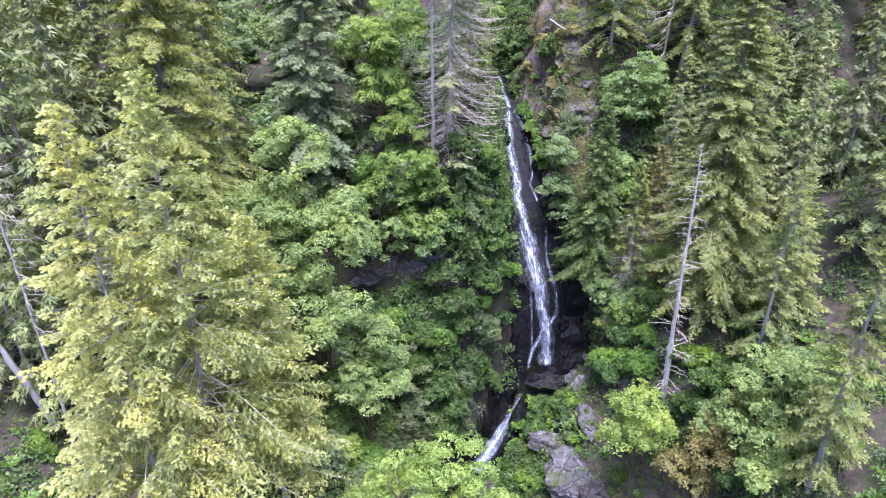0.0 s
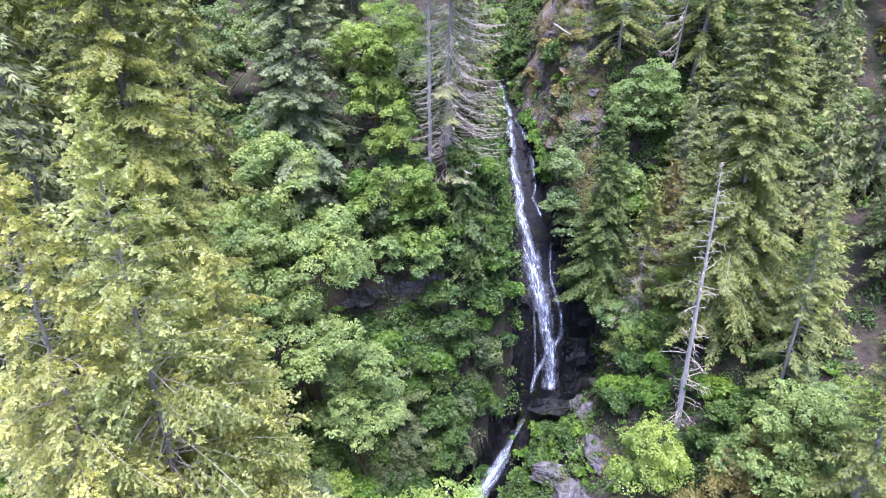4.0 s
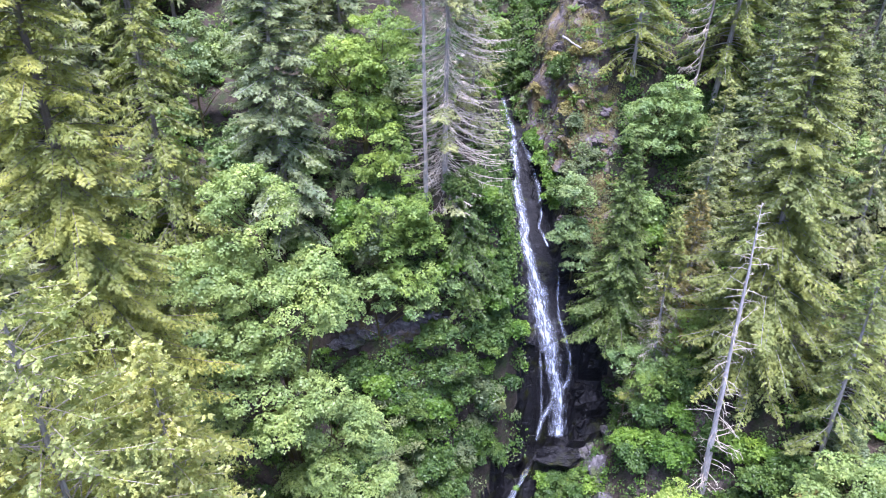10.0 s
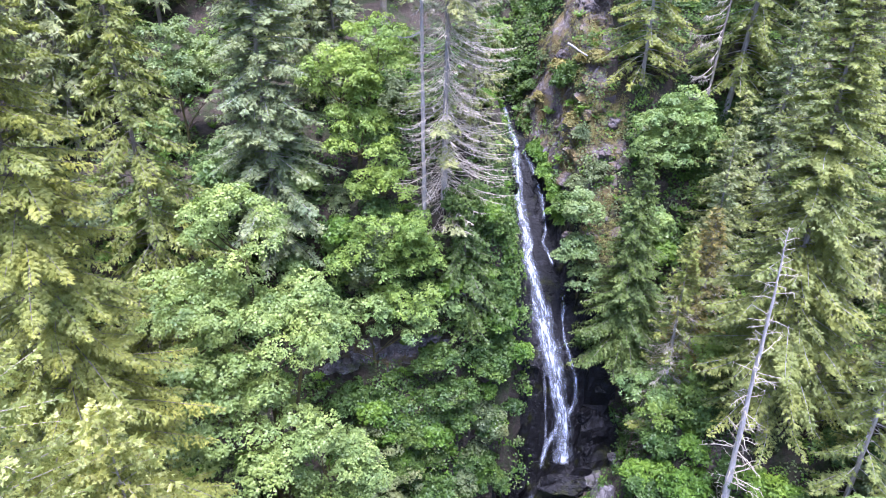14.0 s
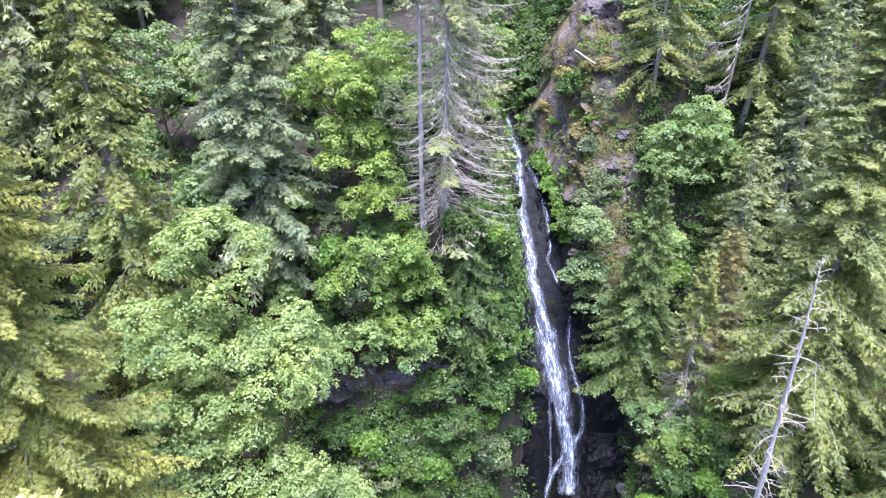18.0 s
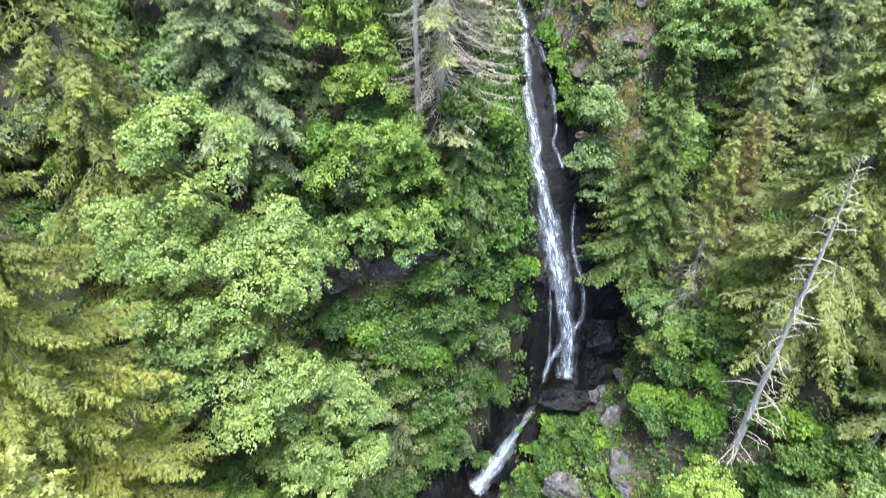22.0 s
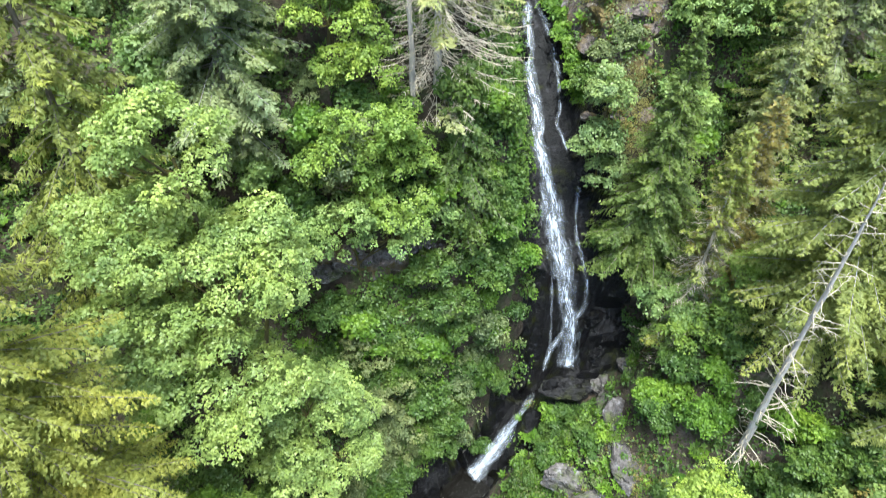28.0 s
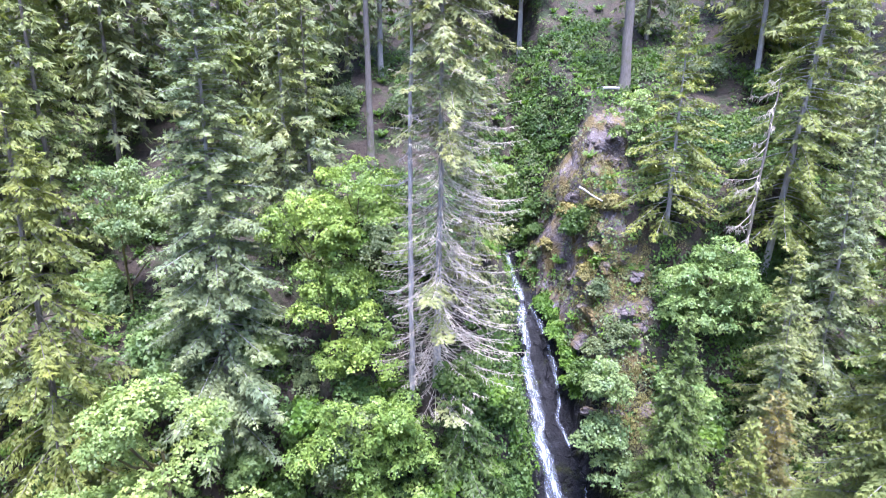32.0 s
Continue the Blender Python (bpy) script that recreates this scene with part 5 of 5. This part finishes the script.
# ---------------------------------------------------------------- rocks and logs
def boulder(x, y, z, sx, sy, sz, seed, turn=0.0, tilt=0.0, mat=ROCK_GREY, label="grey weathered boulder beside the creek", name="boulder"):
    bm = bmesh.new()
    bmesh.ops.create_icosphere(bm, subdivisions=5 if sx > 1.7 else 4 if sx > 0.55 else 3, radius=1.0)
    v = np.array([q.co[:] for q in bm.verts])
    r = np.random.default_rng(seed)
    for _ in range(30):                                   # flat broken faces
        d = unit(r.normal(0, 1, 3))
        lim = r.uniform(0.56, 0.9)
        over = np.maximum(v @ d - lim, 0)
        v = v - over[:, None] * d * 0.9
    big = max(sx, sy) / 1.5
    w = v * np.array([sx, sy, sz]) + seed * 3.7
    ledges = 0.07 * np.round(2.5 * fractal(w[:, 0] * 0.6, w[:, 1] * 0.6, w[:, 2] * 1.5, 0.9, 2, seed + 5)) / min(max(big, 0.6), 2.0)
    creases = -0.09 * np.clip(1 - np.abs(fractal(w[:, 0], w[:, 1], w[:, 2], 1.0, 3, seed)) * 5.0, 0, 1) / max(big, 1.0)
    v = v * (1 + 0.16 * fractal(v[:, 0] + seed, v[:, 1], v[:, 2], 0.6, 5, seed) + ledges + creases)[:, None]
    v = v * np.array([sx, sy, sz])
    for q, c in zip(bm.verts, v):
        q.co = c
    me = bpy.data.meshes.new(name)
    bm.to_mesh(me)
    bm.free()
    me.materials.append(mat)
    ob = new(name, me)
    ob.matrix_world = pose(x, y, z, tilt, 0, turn)
    return tagged(ob, label, "rock", "creek rocks")


ROCK_COBBLE = rock_material("rock_wet_cobble", (0.022, 0.018, 0.015), (0.075, 0.065, 0.06), 0.4, spot=(0.13, 0.125, 0.12))
ROCK_BROWN = rock_material("rock_brown_boulder", (0.036, 0.028, 0.026), (0.105, 0.085, 0.078), 0.75, (0.06, 0.065, 0.016), 0.66, (1, 1, 1.5), (0.135, 0.116, 0.11))
MOSSY = rock_material("rock_mossy", (0.05, 0.04, 0.03), (0.15, 0.125, 0.1), 0.85, (0.08, 0.085, 0.018), 0.54)
boulder(5.3, 50.8, 3.9, 2.3, 3.0, 2.3, 1, 12, mat=ROCK_BROWN, label="large smooth brown boulder beside the creek")
boulder(7.8, 46.7, 4.0, 2.6, 2.7, 2.2, 2, 30, mat=ROCK_BROWN, label="large smooth brown boulder beside the creek")
boulder(3.2, 50.0, 0.9, 1.7, 2.9, 1.6, 3, 10, mat=MOSSY, label="brown mossy boulder at the creek edge")
boulder(13.2, 46.6, 10.9, 4.2, 3.9, 2.5, 4, 10, 38, label="large pale grey slab of bedrock on the bank")
boulder(15.0, 44.4, 11.0, 2.4, 2.6, 1.6, 19, 40, 30, mat=ROCK_BROWN, label="brown-grey bedrock below the pale slab")
boulder(11.0, 49.9, 12.4, 3.3, 1.7, 1.3, 5, -8, 30, label="pale grey bedrock step below the mound")
boulder(11.6, 57.2, 14.4, 3.2, 1.4, 1.25, 6, 0, label="wet rounded rock lip holding the plunge pool", mat=ROCK_WET)
boulder(14.5, 56.9, 14.9, 1.5, 1.1, 1.0, 7, 15, label="pale rock at the edge of the pool")
boulder(16.2, 57.2, 17.4, 1.1, 1.0, 1.5, 8, 30, label="upright grey rock beside the pool")
boulder(14.5, 49.6, 15.8, 1.4, 2.6, 1.6, 9, 5, 30, label="pale streaked rock face on the bank")
boulder(14.3, 52.4, 17.1, 1.2, 1.8, 1.3, 10, 0, 30, label="pale streaked rock face on the bank")
boulder(9.5, 44.9, 3.2, 1.5, 1.3, 1.2, 11, 40)
boulder(6.3, 45.2, 0.2, 1.5, 1.1, 1.0, 12, 10, mat=MOSSY, label="tan mossy rock in the creek")
boulder(4.4, 47.2, 0.1, 1.5, 1.0, 0.6, 13, 20, label="pale gravelly rock in the creek bed")
boulder(7.0, 46.0, 1.0, 0.8, 0.9, 0.8, 20, 20, mat=ROCK_BROWN, label="small brown boulder in the creek")
boulder(10.6, 46.2, 4.6, 0.9, 0.8, 0.7, 21, 70)
boulder(14.0, 42.2, 7.8, 3.2, 2.6, 1.9, 14, 20, 25, label="brown-grey bedrock shelf on the bank", mat=MOSSY)
boulder(7.4, 43.6, 0.2, 1.1, 1.0, 0.8, 15, 60)
boulder(10.2, 47.6, 7.4, 1.6, 1.2, 1.0, 16, 35, 20, mat=MOSSY, label="mossy rock half buried in the bank")
boulder(14.2, 54.6, 15.3, 1.0, 1.3, 1.7, 17, 0, 25, label="pale streaked rock face on the bank")
boulder(12.6, 50.8, 13.6, 1.5, 1.2, 1.4, 18, 12, 30, mat=ROCK_WET, label="dark wet rock face among leaves")
r = np.random.default_rng(31)
for k in range(170):                                       # cobbles in the bed
    u = r.uniform(3.7, 6.9)
    q = int(u)
    c = BED[q] * (1 - u + q) + BED[min(q + 1, len(BED) - 1)] * (u - q)
    s = r.uniform(0.07, 0.2)
    boulder(c[0] + r.normal(0, 1.0), c[1] + r.normal(0, 0.8), c[2] + 0.1, s, s * r.uniform(0.7, 1.2), s * 0.6, 40 + k, r.uniform(0, 180), name="creek_stone", label="small wet dark stone in the creek bed", mat=ROCK_COBBLE)


def log(a, b, ra, rb, seed, label, mat=LOG_WOOD, name="log"):
    r = np.random.default_rng(seed)
    a, b = np.array(a, float), np.array(b, float)
    u = np.linspace(0, 1, 12)
    pts = a + (b - a) * u[:, None] + np.cumsum(r.normal(0, 0.012, (12, 3)), 0)
    pts = np.concatenate([pts[:1], pts, pts[-1:]])
    rad = np.concatenate([[0.001], (ra + (rb - ra) * u) * (1 + 0.06 * r.normal(0, 1, 12)), [0.001]])
    d = (b - a) / np.linalg.norm(b - a)
    pts[0], pts[-1] = pts[1] - d * 0.01, pts[-2] + d * 0.01
    s = Soup()
    tube(s, pts, rad, 12)
    me = s.mesh(name, mat, True)
    return tagged(new(name, me), label, "log", "fallen logs")


log((-1.6, 49.7, 1.9), (4.0, 52.7, 2.7), 0.27, 0.2, 1, "tan barkless log lying across the creek")
log((0.7, 50.6, 1.6), (2.6, 46.8, 1.2), 0.22, 0.17, 2, "tan drift log in the creek")
log((-2.4, 48.8, 4.4), (-2.3, 53.0, 3.4), 0.12, 0.09, 3, "thin brown pole leaning on the bank")
log((-3.2, 49.2, 4.6), (-1.0, 48.6, 2.4), 0.12, 0.1, 4, "short brown broken log at the jam")
log((-1.5, 49.4, 2.3), (0.6, 47.8, 1.3), 0.12, 0.09, 5, "thin drift pole in the jam")
log((-2.0, 50.4, 2.6), (-0.2, 49.4, 2.0), 0.1, 0.07, 6, "thin drift pole in the jam")
log((-2.6, 50.6, 3.0), (-1.4, 49.0, 2.4), 0.1, 0.08, 11, "short broken drift log at the jam")
log((-1.2, 50.4, 2.0), (1.6, 50.6, 1.7), 0.08, 0.06, 12, "thin drift pole in the jam", BARK)
log((-0.4, 49.2, 1.9), (0.5, 51.2, 2.0), 0.07, 0.05, 13, "thin drift pole in the jam", BARK)
log((6.6, 50.0, 6.0), (8.6, 47.2, 5.9), 0.1, 0.06, 7, "bleached thin pole lying over the boulders", DEAD_WOOD)
log((2.2, 56.6, 3.3), (5.4, 58.9, 8.2), 0.1, 0.08, 8, "thin dark pole leaning in the gorge", BARK)
log((15.0, 85.8, 57.9), (17.0, 84.0, 58.0), 0.2, 0.14, 9, "fallen pale log on the cliff top", DEAD_WOOD)
log((11.6, 73.4, 50.9), (13.4, 73.0, 49.9), 0.09, 0.06, 10, "thin bleached pole sticking out of the cliff", DEAD_WOOD)

# outcrops along the ledge left of the fall, and in the walls of its slot
r = np.random.default_rng(61)
for k in range(15):
    x = -9.0 + 0.62 * k + r.uniform(-0.3, 0.3)
    z = 26.4 + 0.2 * k + r.uniform(-0.3, 0.3)
    y = float(np.interp(z, (22.5, 30.0, 40.3), (57.4, 59.8, 61.4)))
    boulder(x, y, z, r.uniform(0.6, 1.3), 0.8, r.uniform(0.3, 0.65), 90 + k, r.uniform(-20, 20), r.uniform(-12, 12), mat=ROCK_GREY, name="rock_outcrop", label="jagged grey rock outcrop in the cliff face")
for k in range(14):
    y = r.uniform(58.6, 74)
    sgn = -1 if k % 2 else 1
    x = float(np.interp(y, *FALL_X)) + sgn * float(np.interp(y, *FALL_W)) * r.uniform(0.75, 1.05)
    boulder(x, y, ground_at(x, y), r.uniform(0.4, 0.9), r.uniform(0.4, 0.8), r.uniform(0.5, 1.3), 120 + k, r.uniform(0, 90), 20, mat=ROCK_WET, name="rock_outcrop", label="wet black rock knob beside the falling water")

for k in range(46):                                        # crags of the cliff beside the fall's head
    x, y = r.uniform(11.8, 16.4), r.uniform(65.5, 81.5)
    boulder(x, y, ground_at(x, y) - 0.4, r.uniform(0.5, 1.5), r.uniform(0.5, 1.1), r.uniform(0.4, 1.0), 160 + k, r.uniform(0, 180), r.uniform(10, 45), mat=ROCK_CLIFF, name="rock_outcrop", label="mauve-brown crag with rusty moss in the cliff")
